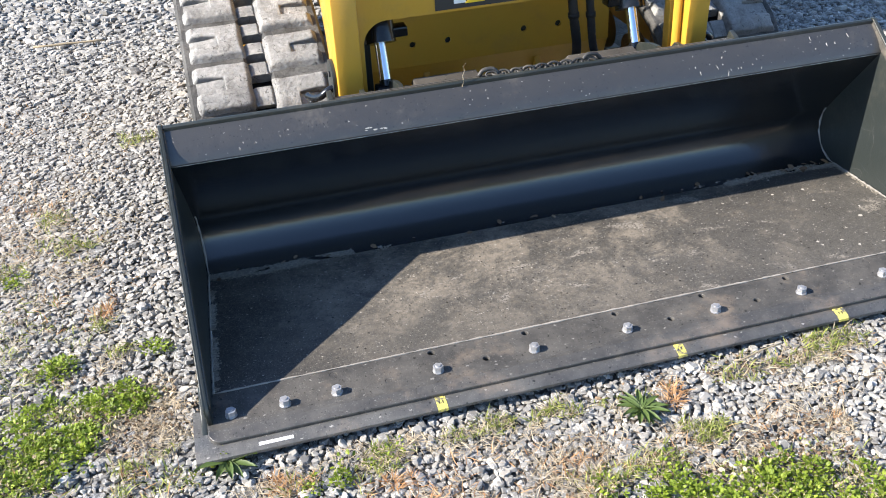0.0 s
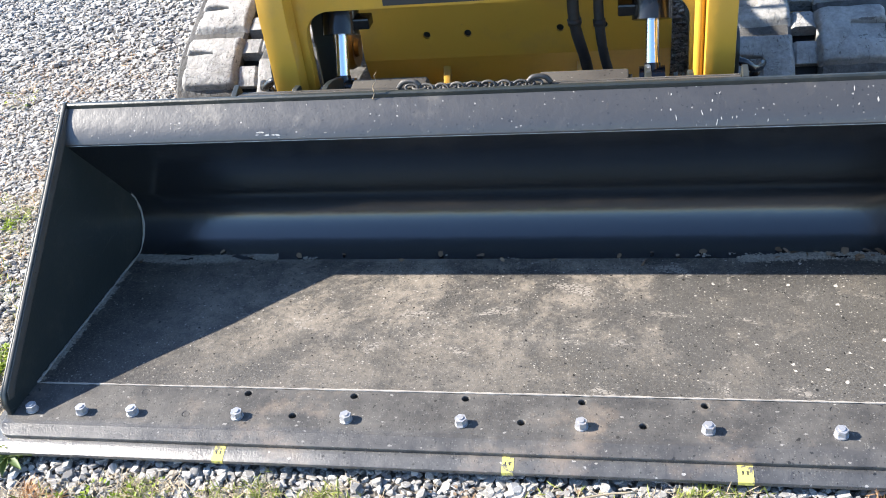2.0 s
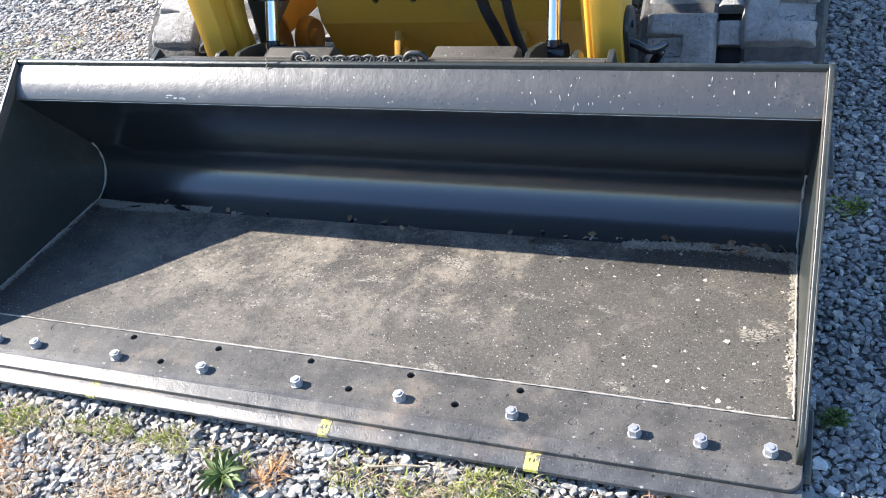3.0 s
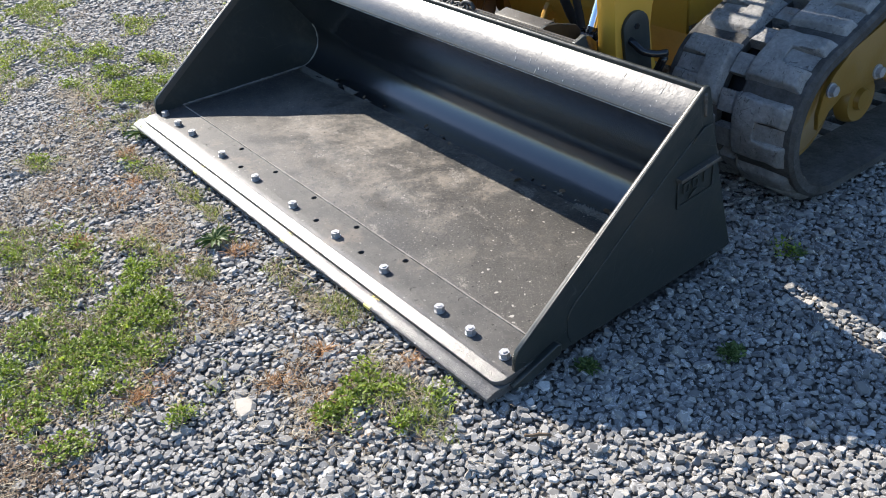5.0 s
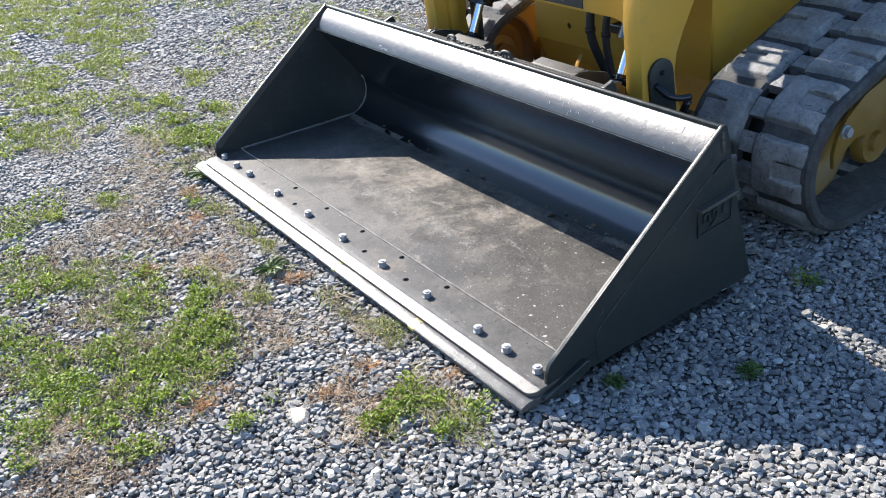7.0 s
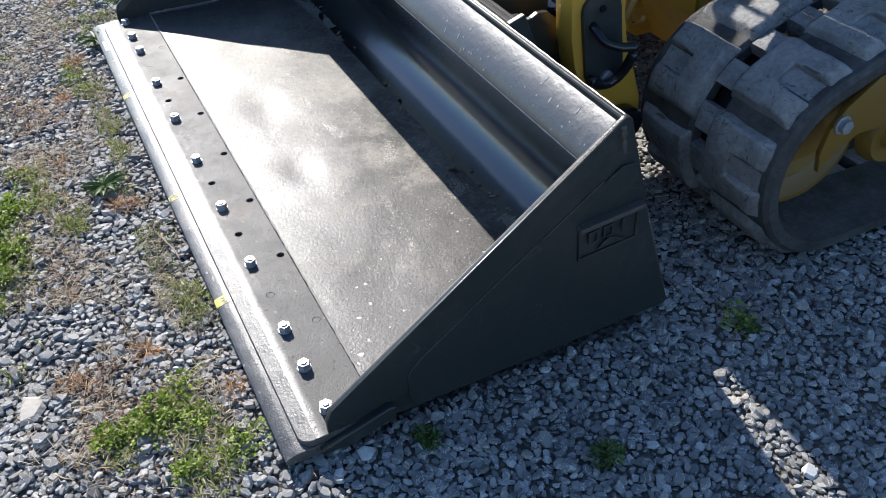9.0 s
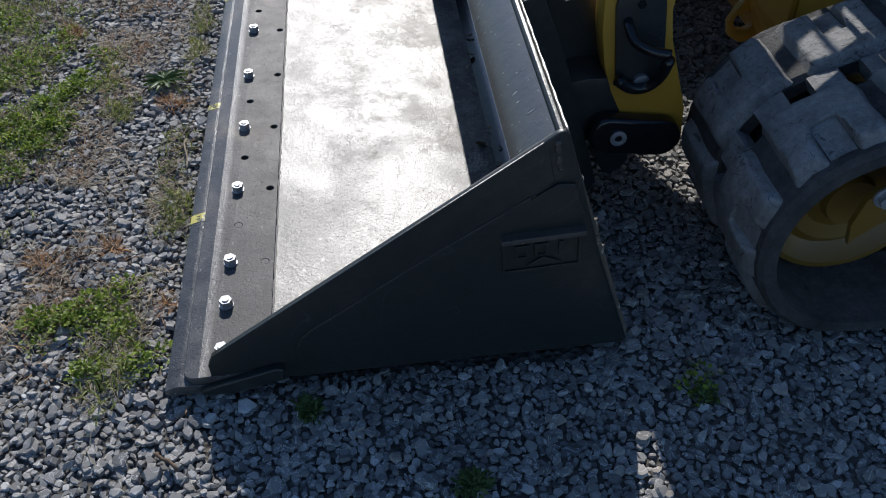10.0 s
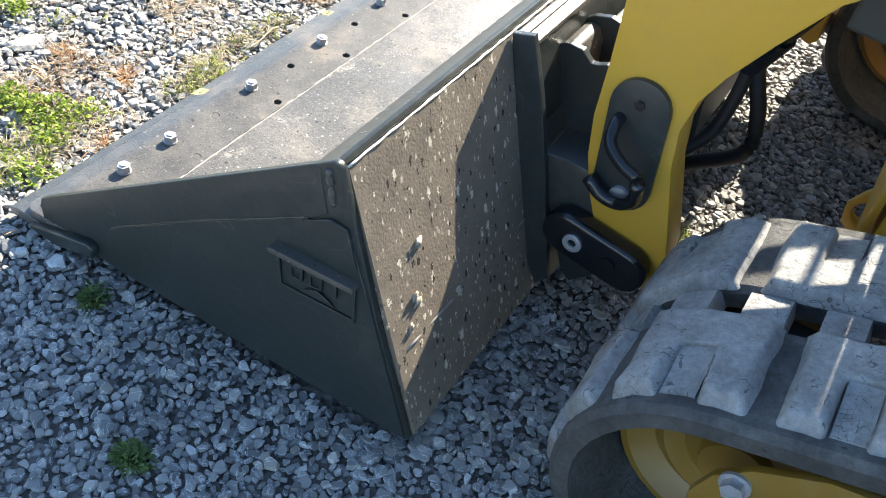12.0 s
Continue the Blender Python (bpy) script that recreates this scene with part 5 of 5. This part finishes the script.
SPEAR = np.array([(0, -0.06, 0), (0.5, -0.07, 0.14), (1.0, 0, 0.10), (1.0, 0, 0.10), (0.5, 0.07, 0.14), (0, 0.06, 0)])


def sprigs(name, rng, shape, x, y, z, size, pitch, mat, tip=0.4, turn=None):
    """Many small leaves: a six-cornered leaf for each place, pitched up by the angles given."""
    n = len(x)
    a = rng.uniform(0, 2 * np.pi, n) if turn is None else turn
    cp, sp, ca, sa, zero = np.cos(pitch), np.sin(pitch), np.cos(a), np.sin(a), np.zeros(n)
    roll = rng.normal(0, tip, n)
    cr, sr = np.cos(roll), np.sin(roll)
    one = np.ones(n)
    m_roll = np.stack([one, zero, zero, zero, cr, -sr, zero, sr, cr], -1).reshape(n, 3, 3)
    m_up = np.stack([cp, zero, -sp, zero, one, zero, sp, zero, cp], -1).reshape(n, 3, 3)
    m_turn = np.stack([ca, -sa, zero, sa, ca, zero, zero, zero, one], -1).reshape(n, 3, 3)
    w = np.einsum("nij,kj->nki", m_turn @ m_up @ m_roll, shape) * size[:, None, None]
    w += np.stack([x, y, z], -1)[:, None, :]
    k = np.arange(n)[:, None] * 6
    faces = np.concatenate([k + np.array([0, 1, 4, 5]), k + np.array([1, 2, 3, 4])])
    return mesh_from(name, w.reshape(-1, 3), faces, mat)


def in_patches(rng, patches, per_m2):
    xs, ys, hs = [], [], []
    for cx, cy, rx, ry, dense in patches:
        n = int(per_m2 * dense * math.pi * rx * ry)
        r, a = np.sqrt(rng.random(n)) ** 1.15, rng.uniform(0, 2 * np.pi, n)
        wob = 1 + 0.28 * np.sin(3 * a + cx * 9) + 0.18 * np.sin(5 * a + cy * 13)
        x, y = cx + rx * r * wob * np.cos(a), cy + ry * r * wob * np.sin(a)
        gap = np.array([noise.noise((p * 14, q * 14, 2.0)) + 0.5 * noise.noise((p * 33, q * 33, 7.0)) for p, q in zip(x, y)])
        wide = np.array([noise.noise((p * 5.5, q * 5.5, 9.0)) for p, q in zip(x, y)])
        ok = (gap + (0.3 if dense > 1.55 else 1.1) * wide > (-0.7 if dense > 1.55 else -0.42) + 0.55 * r * r) & ~blocked(x, y)
        xs.append(x[ok])
        ys.append(y[ok])
        hs.append((1 - r[ok]) * min(1.0, 6 * min(rx, ry)))
    return np.concatenate(xs), np.concatenate(ys), np.concatenate(hs)


def whorls(rng, patches, per_m2, leaves, spread, size):
    """Small plants, each a whorl of leaves round its root: places, heights, sizes, pitches and turns of the leaves."""
    xs, ys = [], []
    for cx, cy, rx, ry, dense in patches:
        n = int(per_m2 * dense * math.pi * rx * ry) + 2
        r, a = np.sqrt(rng.random(n)), rng.uniform(0, 2 * np.pi, n)
        wob = 1 + 0.30 * np.sin(3 * a + cx * 9) + 0.22 * np.sin(5 * a + cy * 13)
        x, y = cx + rx * r * wob * np.cos(a), cy + ry * r * wob * np.sin(a)
        gap = np.array([noise.noise((p * 8, q * 8, 2.0)) + 0.8 * noise.noise((p * 21, q * 21, 7.0)) for p, q in zip(x, y)])
        ok = (gap > -0.42 + 0.55 * r * r) & ~blocked(x, y)
        xs.append(x[ok])
        ys.append(y[ok])
    px, py = np.concatenate(xs), np.concatenate(ys)
    count = rng.integers(*leaves, len(px))
    grown = rng.uniform(0.7, 1.25, len(px))
    rad = rng.uniform(*spread, len(px)) * grown
    px, py, rad, grown = (np.repeat(v, count) for v in (px, py, rad, grown))
    n = len(px)
    q, a = np.sqrt(rng.random(n)), rng.uniform(0, 2 * np.pi, n)
    x, y = px + 0.8 * rad * q * np.cos(a), py + 0.8 * rad * q * np.sin(a)
    z = heights(x, y) + 0.013 + 0.65 * rad * (1 - q * q) * rng.uniform(0.5, 1.2, n)
    ok = ~blocked(x, y)
    pitch = 0.75 - 0.75 * q + rng.normal(0, 0.28, n)
    return [v[ok] for v in (x, y, z, rng.uniform(*size, n) * grown, pitch, a + rng.normal(0, 0.6, n))]


# middle x and y, half widths, density
CLOVER_PATCHES = [(-1.48, 0.20, 0.09, 0.06, 1.3), (-1.33, 0.19, 0.12, 0.09, 1.5), (-1.24, 0.21, 0.07, 0.06, 1.2), (-1.44, 0.39, 0.08, 0.045, 1.3), (-1.18, 0.40, 0.05, 0.035, 0.9), (-1.42, 0.06, 0.13, 0.09, 1.2), (-1.57, 0.05, 0.12, 0.09, 1.0), (-1.60, 0.88, 0.05, 0.04, 0.8),
                  (0.06, -0.52, 0.17, 0.10, 1.5), (0.20, -0.67, 0.18, 0.10, 1.5), (0.04, -0.80, 0.20, 0.12, 1.1), (-0.03, -0.99, 0.20, 0.10, 1.0), (0.25, -0.94, 0.18, 0.09, 1.3), (0.22, -1.10, 0.16, 0.08, 1.2), (0.31, -0.79, 0.10, 0.07, 1.1), (0.58, -0.64, 0.055, 0.05, 1.3), (0.50, -0.90, 0.09, 0.05, 0.7),
                  (-0.24, -0.64, 0.18, 0.10, 0.8), (-0.53, -0.77, 0.14, 0.08, 1.0), (-0.57, -0.91, 0.12, 0.08, 1.0), (-0.40, -0.57, 0.15, 0.07, 0.5), (-0.15, -0.44, 0.14, 0.06, 0.8), (0.25, -0.57, 0.10, 0.06, 1.1), (-0.30, -1.05, 0.25, 0.12, 0.7), (-0.75, -0.95, 0.25, 0.15, 0.6),
                  (0.79, -0.25, 0.055, 0.035, 1.7), (0.85, -0.20, 0.05, 0.035, 1.6), (0.83, -0.30, 0.05, 0.045, 1.7), (0.87, -0.38, 0.055, 0.03, 1.5), (0.83, -0.40, 0.04, 0.03, 1.4), (0.97, -0.26, 0.055, 0.04, 1.1), (0.97, -0.16, 0.05, 0.03, 1.2), (0.92, -0.22, 0.05, 0.03, 0.9),
                  (1.12, 0.90, 0.05, 0.045, 0.9), (-1.04, -0.10, 0.05, 0.03, 0.9), (-1.10, -0.68, 0.06, 0.04, 1.2), (-1.08, -0.46, 0.09, 0.05, 1.0), (-1.07, -0.84, 0.08, 0.04, 0.9), (-0.83, -0.23, 0.09, 0.035, 0.7), (-0.71, -0.18, 0.06, 0.03, 0.6),
                  (-2.10, 0.13, 0.12, 0.07, 1.2), (-1.75, 0.07, 0.16, 0.08, 1.3), (-1.81, 0.27, 0.10, 0.05, 1.0), (-1.79, -0.13, 0.08, 0.05, 1.0), (-1.50, 0.05, 0.20, 0.08, 0.7)]
GRASS_PATCHES = [(-0.72, -0.17, 0.05, 0.035, 0.9), (-0.30, -0.17, 0.12, 0.035, 0.8), (-0.52, -0.17, 0.03, 0.03, 0.6), (0.96, -0.20, 0.09, 0.10, 0.4), (0.52, -0.50, 0.07, 0.05, 0.9), (0.49, -0.14, 0.14, 0.045, 0.8), (-1.6, 0.35, 0.3, 0.3, 0.15), (-1.75, 0.75, 0.3, 0.3, 0.12), (-1.3, -0.1, 0.25, 0.15, 0.3), (0.3, -0.18, 0.4, 0.05, 0.3), (-1.09, -0.48, 0.10, 0.06, 0.7), (-1.14, -0.69, 0.06, 0.05, 0.8), (-1.60, 0.92, 0.06, 0.06, 0.8), (-1.33, 0.56, 0.04, 0.04, 0.7), (-1.27, 0.43, 0.05, 0.04, 0.8), (-1.42, 1.03, 0.12, 0.09, 0.5), (-1.50, 1.24, 0.10, 0.08, 0.4), (-1.24, 1.80, 0.08, 0.06, 0.7),
                 (-0.16, -0.40, 0.16, 0.05, 0.7), (1.0, -0.20, 0.10, 0.06, 0.7), (-0.76, -0.22, 0.16, 0.05, 0.5), (0.05, -0.34, 0.06, 0.045, 1.8), (0.20, 0.95, 0.06, 0.04, 0.6), (-0.34, -0.16, 0.22, 0.05, 0.5), (-1.98, -0.26, 0.1, 0.06, 0.7), (0.05, -0.75, 0.4, 0.3, 0.25), (-0.45, -0.70, 0.3, 0.2, 0.25)]
FAR_PATCHES = [(-4.9, 0.1, 0.9, 0.5, 0.5), (-4.6, 0.6, 0.7, 0.4, 0.45), (-3.8, 0.3, 0.5, 0.25, 0.55), (-3.2, 0.12, 0.4, 0.2, 0.6), (-3.1, -0.3, 0.5, 0.25, 0.5), (-2.5, -0.3, 0.35, 0.2, 0.5), (-2.25, 0.0, 0.3, 0.15, 0.4), (-2.4, 0.4, 0.22, 0.12, 0.5), (-2.1, 0.13, 0.14, 0.08, 0.6), (-1.8, 0.27, 0.14, 0.08, 0.5), (-1.6, -0.05, 0.3, 0.12, 0.3), (-2.2, -0.56, 0.35, 0.2, 0.6), (-2.9, -0.9, 0.8, 0.3, 0.5), (-5.8, 0.4, 0.8, 0.6, 0.4), (-4.2, -0.5, 0.8, 0.4, 0.5), (-2.9, 1.3, 0.8, 0.6, 0.12), (-4.4, 1.5, 0.7, 0.5, 0.25), (-1.2, -0.8, 0.25, 0.2, 0.3)]
STRAW_PATCHES = [(-0.70, -0.17, 0.10, 0.045, 1.6), (-0.30, -0.165, 0.16, 0.05, 1.5), (-0.05, -0.22, 0.08, 0.05, 0.8), (0.45, -0.17, 0.16, 0.05, 1.3), (-0.95, -0.2, 0.10, 0.05, 1.0), (0.10, -0.16, 0.10, 0.03, 1.0), (-1.18, 0.10, 0.10, 0.16, 1.0), (-1.25, 0.38, 0.12, 0.08, 0.6), (0.15, -0.33, 0.6, 0.11, 0.55), (0.75, -0.42, 0.25, 0.12, 0.5), (-1.55, 0.9, 0.4, 0.7, 0.22), (-1.6, -0.1, 0.5, 0.3, 0.25), (-2.3, 1.2, 0.7, 0.9, 0.12), (0.05, -0.72, 0.45, 0.30, 0.4), (-0.55, -0.75, 0.5, 0.3, 0.4), (0.35, -1.05, 0.3, 0.15, 0.8), (-0.30, -0.42, 0.45, 0.12, 0.5), (-1.1, -0.42, 0.4, 0.22, 0.35), (0.88, -0.24, 0.25, 0.1, 0.6), (-2.0, -0.45, 0.6, 0.25, 0.3), (-1.63, -0.18, 0.20, 0.10, 0.8), (-1.25, 0.22, 0.16, 0.16, 0.4), (-0.60, -0.19, 0.35, 0.07, 0.5), (0.40, -0.17, 0.25, 0.06, 0.5), (0.78, -0.20, 0.2, 0.07, 0.5), (-1.5, 1.2, 0.25, 0.35, 0.22), (-0.44, -0.35, 0.35, 0.12, 0.35), (-1.2, -0.30, 0.35, 0.2, 0.3), (-2.5, 0.2, 0.7, 0.3, 0.15), (0.35, -0.42, 0.05, 0.04, 1.6), (-0.9, -0.6, 0.4, 0.25, 0.25), (-1.3, 1.9, 0.3, 0.2, 0.15)]
RUST_PATCHES = [(0.1, -0.33, 0.6, 0.09, 0.14), (0.75, -0.38, 0.22, 0.1, 0.4), (-0.75, -0.33, 0.35, 0.1, 0.16), (-1.6, 1.3, 0.35, 0.5, 0.12), (-1.35, -0.15, 0.3, 0.15, 0.3), (-2.1, 2.0, 0.6, 0.5, 0.1), (-0.35, -0.38, 0.3, 0.08, 0.28), (0.40, -0.62, 0.07, 0.05, 1.2), (0.30, -1.0, 0.2, 0.1, 0.5), (-0.75, -0.48, 0.25, 0.1, 0.3), (0.80, -0.13, 0.05, 0.03, 1.2), (-0.86, -0.22, 0.08, 0.04, 1.5), (1.07, -0.05, 0.03, 0.03, 1.2), (0.62, -0.25, 0.06, 0.04, 1.0), (-1.45, 0.7, 0.3, 0.12, 0.15), (-0.55, -0.30, 0.3, 0.1, 0.25), (1.02, 0.20, 0.05, 0.03, 0.0)]

SOIL_PATCHES = [(0.1, -0.45, 0.60, 0.14, 0.5), (-0.6, -0.42, 0.50, 0.15, 0.25), (0.05, -0.75, 0.50, 0.32, 0.5), (0.78, -0.32, 0.28, 0.14, 1.0), (-1.2, -0.35, 0.40, 0.20, 0.2), (-1.27, 0.15, 0.18, 0.22, 0.8), (-0.6, -0.8, 0.45, 0.3, 0.8), (0.3, -0.17, 0.6, 0.05, 0.5), (0.50, -0.97, 0.16, 0.12, 2.0), (0.48, -1.12, 0.14, 0.10, 1.6), (-0.1, -0.9, 0.4, 0.25, 0.8)]


def build_plants(ground):
    rng = np.random.default_rng(21)

    def stuff(name, label, shape, patches, per, size, pitch, mat, lift):
        x, y, h = in_patches(rng, patches, per)
        n = len(x)
        s = rng.uniform(*size, n)
        z = heights(x, y) + 0.012 + lift * h * rng.random(n)
        ob = linked(name, sprigs(name, rng, shape, x, y, z, s, rng.normal(pitch[0], pitch[1], n), mat), None)
        tagged(ob, label, "weeds", kind="stuff")

    x, y, z, size, pitch, turn = whorls(rng, CLOVER_PATCHES, 1650, (14, 30), (0.016, 0.036), (0.0055, 0.0120))
    ob = linked("clover", sprigs("clover", rng, LEAF, x, y, z, size, pitch, CLOVER, 0.35, turn), None)
    tagged(ob, "bright green low clover and chickweed patches in gravel", "weeds", kind="stuff")
    stuff("dry_leaf", "pale dry leaf bits among the clover", LEAF, CLOVER_PATCHES, 3000, (0.006, 0.018), (0.25, 0.35), STRAW, 0.026)
    stuff("grass", "thin grass blades standing among the clover", SPEAR * np.array([1, 0.8, 1]), CLOVER_PATCHES, 4000, (0.010, 0.026), (0.6, 0.4), BLADE, 0.02)
    stuff("grass", "short green grass tufts growing through gravel", SPEAR * np.array([1, 0.8, 1]), GRASS_PATCHES, 22000, (0.010, 0.032), (0.5, 0.4), BLADE, 0.010)
    stuff("dry_grass", "pale dry grass mixed into the green tufts", SPEAR * np.array([1, 0.4, 0.6]), GRASS_PATCHES, 13000, (0.010, 0.034), (0.25, 0.3), STRAW, 0.008)
    stuff("grass", "thin green weeds spread over the gravel", SPEAR * np.array([1, 1.5, 1]), FAR_PATCHES, 11000, (0.012, 0.032), (0.45, 0.35), BLADE, 0.012)
    stuff("dry_grass", "pale straw mixed into the thin weeds", SPEAR * np.array([1, 0.9, 0.6]), FAR_PATCHES, 5000, (0.012, 0.035), (0.15, 0.2), STRAW, 0.010)
    stuff("clover", "low green clover spread over the gravel", LEAF, FAR_PATCHES, 9500, (0.008, 0.018), (0.3, 0.3), CLOVER, 0.015)
    stuff("dry_grass", "pale dry straw scattered over gravel", SPEAR * np.array([1, 0.34, 0.5]), STRAW_PATCHES, 17000, (0.008, 0.040), (0.10, 0.16), STRAW, 0.012)
    stuff("dry_grass", "reddish withered grass tufts in gravel", SPEAR * np.array([1, 0.42, 0.6]), RUST_PATCHES, 9000, (0.012, 0.040), (0.35, 0.3), RUST, 0.015)
    tufts = [(0.655, -0.425, 0.05, 0.035, 1.0), (0.63, -0.28, 0.03, 0.02, 1.0), (0.56, -0.27, 0.02, 0.02, 1.0), (0.335, -0.41, 0.035, 0.025, 1.0), (0.015, -0.20, 0.035, 0.025, 1.0), (0.47, -0.70, 0.04, 0.03, 1.0), (-0.40, -0.55, 0.06, 0.04, 0.8), (-0.92, -0.20, 0.05, 0.03, 0.8), (-0.66, -0.28, 0.05, 0.03, 0.8), (-0.30, -0.33, 0.06, 0.03, 0.8), (-1.33, 0.62, 0.05, 0.03, 0.6), (0.80, -0.14, 0.03, 0.02, 0.8)]
    x, y, z, size, pitch, turn = whorls(rng, tufts, 2200, (16, 30), (0.010, 0.022), (0.012, 0.034))
    ob = linked("dry_grass", sprigs("dry_grass", rng, SPEAR * np.array([1, 0.5, 0.6]), x, y, z - 0.006, size, pitch + 0.1, RUST, 0.4, turn), None)
    tagged(ob, "small rust-red withered grass tufts in gravel", "weeds", kind="stuff")
    clumps = [(1.12, 0.15, 0.020, 0.018, 7.0), (1.30, 0.435, 0.022, 0.020, 8.0), (1.14, 0.92, 0.040, 0.032, 3.0)]
    x, y, z, size, pitch, turn = whorls(rng, clumps, 1650, (14, 26), (0.012, 0.024), (0.007, 0.016))
    ob = linked("weed", sprigs("weed", rng, LEAF * np.array([1, 0.7, 1]), x, y, z, size, pitch, ROSETTE, 0.4, turn), None)
    tagged(ob, "small dark green weed clumps in the shaded gravel", "weeds", kind="stuff")
    stuff("dry_leaf", "brown withered leaf bits between weeds and stones", LEAF, SOIL_PATCHES, 11000, (0.004, 0.013), (0.1, 0.25), LITTER, 0.004)


def rosette(name, at, n, size, label, seed):
    """A weed of long pointed leaves round one root."""
    rng = random.Random(seed)
    plant = thing(name, label, "weed", at)
    for k in range(n):
        bm = bmesh.new()
        a, ln, up = 2.4 * k, size * rng.uniform(0.65, 1.05), rng.uniform(0.2, 0.6)
        rows = []
        for j in range(6):
            t = j / 5
            w = size * 0.115 * math.sin(math.pi * min(1, 0.12 + t * 0.9)) ** 0.8
            r, h = ln * t, ln * (up * t - 0.75 * up * t * t) + 0.012
            rows.append([bm.verts.new((r * math.cos(a) - s * w * math.sin(a), r * math.sin(a) + s * w * math.cos(a), h + (0.006 if s else 0))) for s in (-1, 0, 1)])
        for p, q in zip(rows, rows[1:]):
            for j in (0, 1):
                bm.faces.new((p[j], p[j + 1], q[j + 1], q[j]))
        part("leaf", bm, ROSETTE, plant, smooth=True)
    return plant


def twig(name, a, b, r, mat, label, category="twig"):
    rng = random.Random(int(1000 * abs(a[0] + b[1])))
    pts = [Vector(a).lerp(Vector(b), k / 6) + Vector((rng.uniform(-1, 1), rng.uniform(-1, 1), 0.2)) * 0.004 for k in range(7)]
    ob = part(name, tube(pts, r, 6, waver=0.4, rng=rng), mat, smooth=True)
    return tagged(ob, label, category)


def build_litter():
    rng = np.random.default_rng(3)
    # crumbs and leaf bits along the bucket's back seam
    n = 34
    x = rng.uniform(-1.0, 1.0, n)
    x = np.where(rng.random(n) < 0.5, rng.normal(0.80, 0.12, n).clip(-1, 1.0), x)
    y = 0.606 + rng.normal(0, 0.012, n)
    ob = linked("leaf_litter", sprigs("leaf_litter", rng, LEAF, x, y, np.full(n, 0.0590), rng.uniform(0.012, 0.032, n), rng.normal(0.10, 0.12, n), LITTER), None)
    # flakes of dust caked along the seam, thick in both corners
    ends = np.concatenate([rng.uniform(0, 1, 9000) ** 1.5 * 0.46 - 1.015, 1.012 - rng.uniform(0, 1, 6000) ** 1.3 * 0.42, rng.uniform(-0.6, 0.6, 2600)])
    wide = np.concatenate([np.full(9000, 0.0085), np.full(6000, 0.007), np.full(2600, 0.006)])
    yy = 0.604 + rng.normal(0, 1, len(ends)) * wide + 0.006 * np.sin(ends * 17)
    holes_ = np.array([noise.noise((a * 11, b * 40, 3.0)) for a, b in zip(ends, yy)])
    ok = (holes_ > np.where(np.abs(ends) < 0.6, 0.30, -0.22))
    ends, yy = ends[ok], yy[ok]
    # and in the corners along both sides
    m = 5000
    ys_ = 0.10 + 0.50 * rng.random(m)
    xs_ = np.array([side_x(q, 0.06) for q in ys_]) - 0.017 - np.abs(rng.normal(0, 0.006, m))
    sign = np.where(rng.random(m) < 0.7, -1.0, 1.0)
    kept = np.array([noise.noise((q * 13, 4.0 * c, 5.0)) + 0.4 * noise.noise((q * 45, c, 1.0)) for q, c in zip(ys_, sign)]) > -0.10
    ends, yy = np.concatenate([ends, (sign * xs_)[kept]]), np.concatenate([yy, ys_[kept]])
    crust = linked("dust_crust", sprigs("dust_crust", rng, LEAF * np.array([1, 1.3, 0.1]), ends, yy, 0.0560 + rng.uniform(0, 0.002, len(ends)), rng.uniform(0.003, 0.008, len(ends)), rng.normal(0.0, 0.08, len(ends)), CRUST, 0.08), None)
    tagged(crust, "grey dust caked along the bucket's back seam", "dirt", kind="stuff")
    tagged(ob, "dry leaf bits and crumbs along the bucket floor seam", "litter", kind="stuff")


build_bucket()
build_loader()
build_chain()
ground = build_ground()
build_plants(ground)
rosette("weed_rosette", (-0.074, -0.240, ground_z(-0.074, -0.240) + 0.01), 16, 0.066, "dark green weed rosette with long pointed leaves in gravel", 3)
rosette("weed_rosette", (-1.03, -0.105, ground_z(-1.03, -0.105) + 0.01), 11, 0.075, "light green broad-leaved weed under the bucket edge", 5)
twig("twig", (0.22, -0.155, 0.012), (0.36, -0.135, 0.018), 0.0022, STRAW, "pale dry stick on gravel beside the bucket edge")
twig("twig", (1.195, -0.109, 0.010), (1.235, -0.063, 0.012), 0.0040, LITTER, "brown twig on gravel")
twig("straw_stalk", (-0.245, 0.588, 0.530), (-0.235, 0.604, 0.592), 0.0013, STRAW, "dry straw stalk caught on the bucket rim", "straw")
twig("twig", (-1.72, 3.05, 0.015), (-1.38, 3.02, 0.015), 0.006, STRAW, "long pale stick on gravel")
build_litter()
build_gravel(ground)
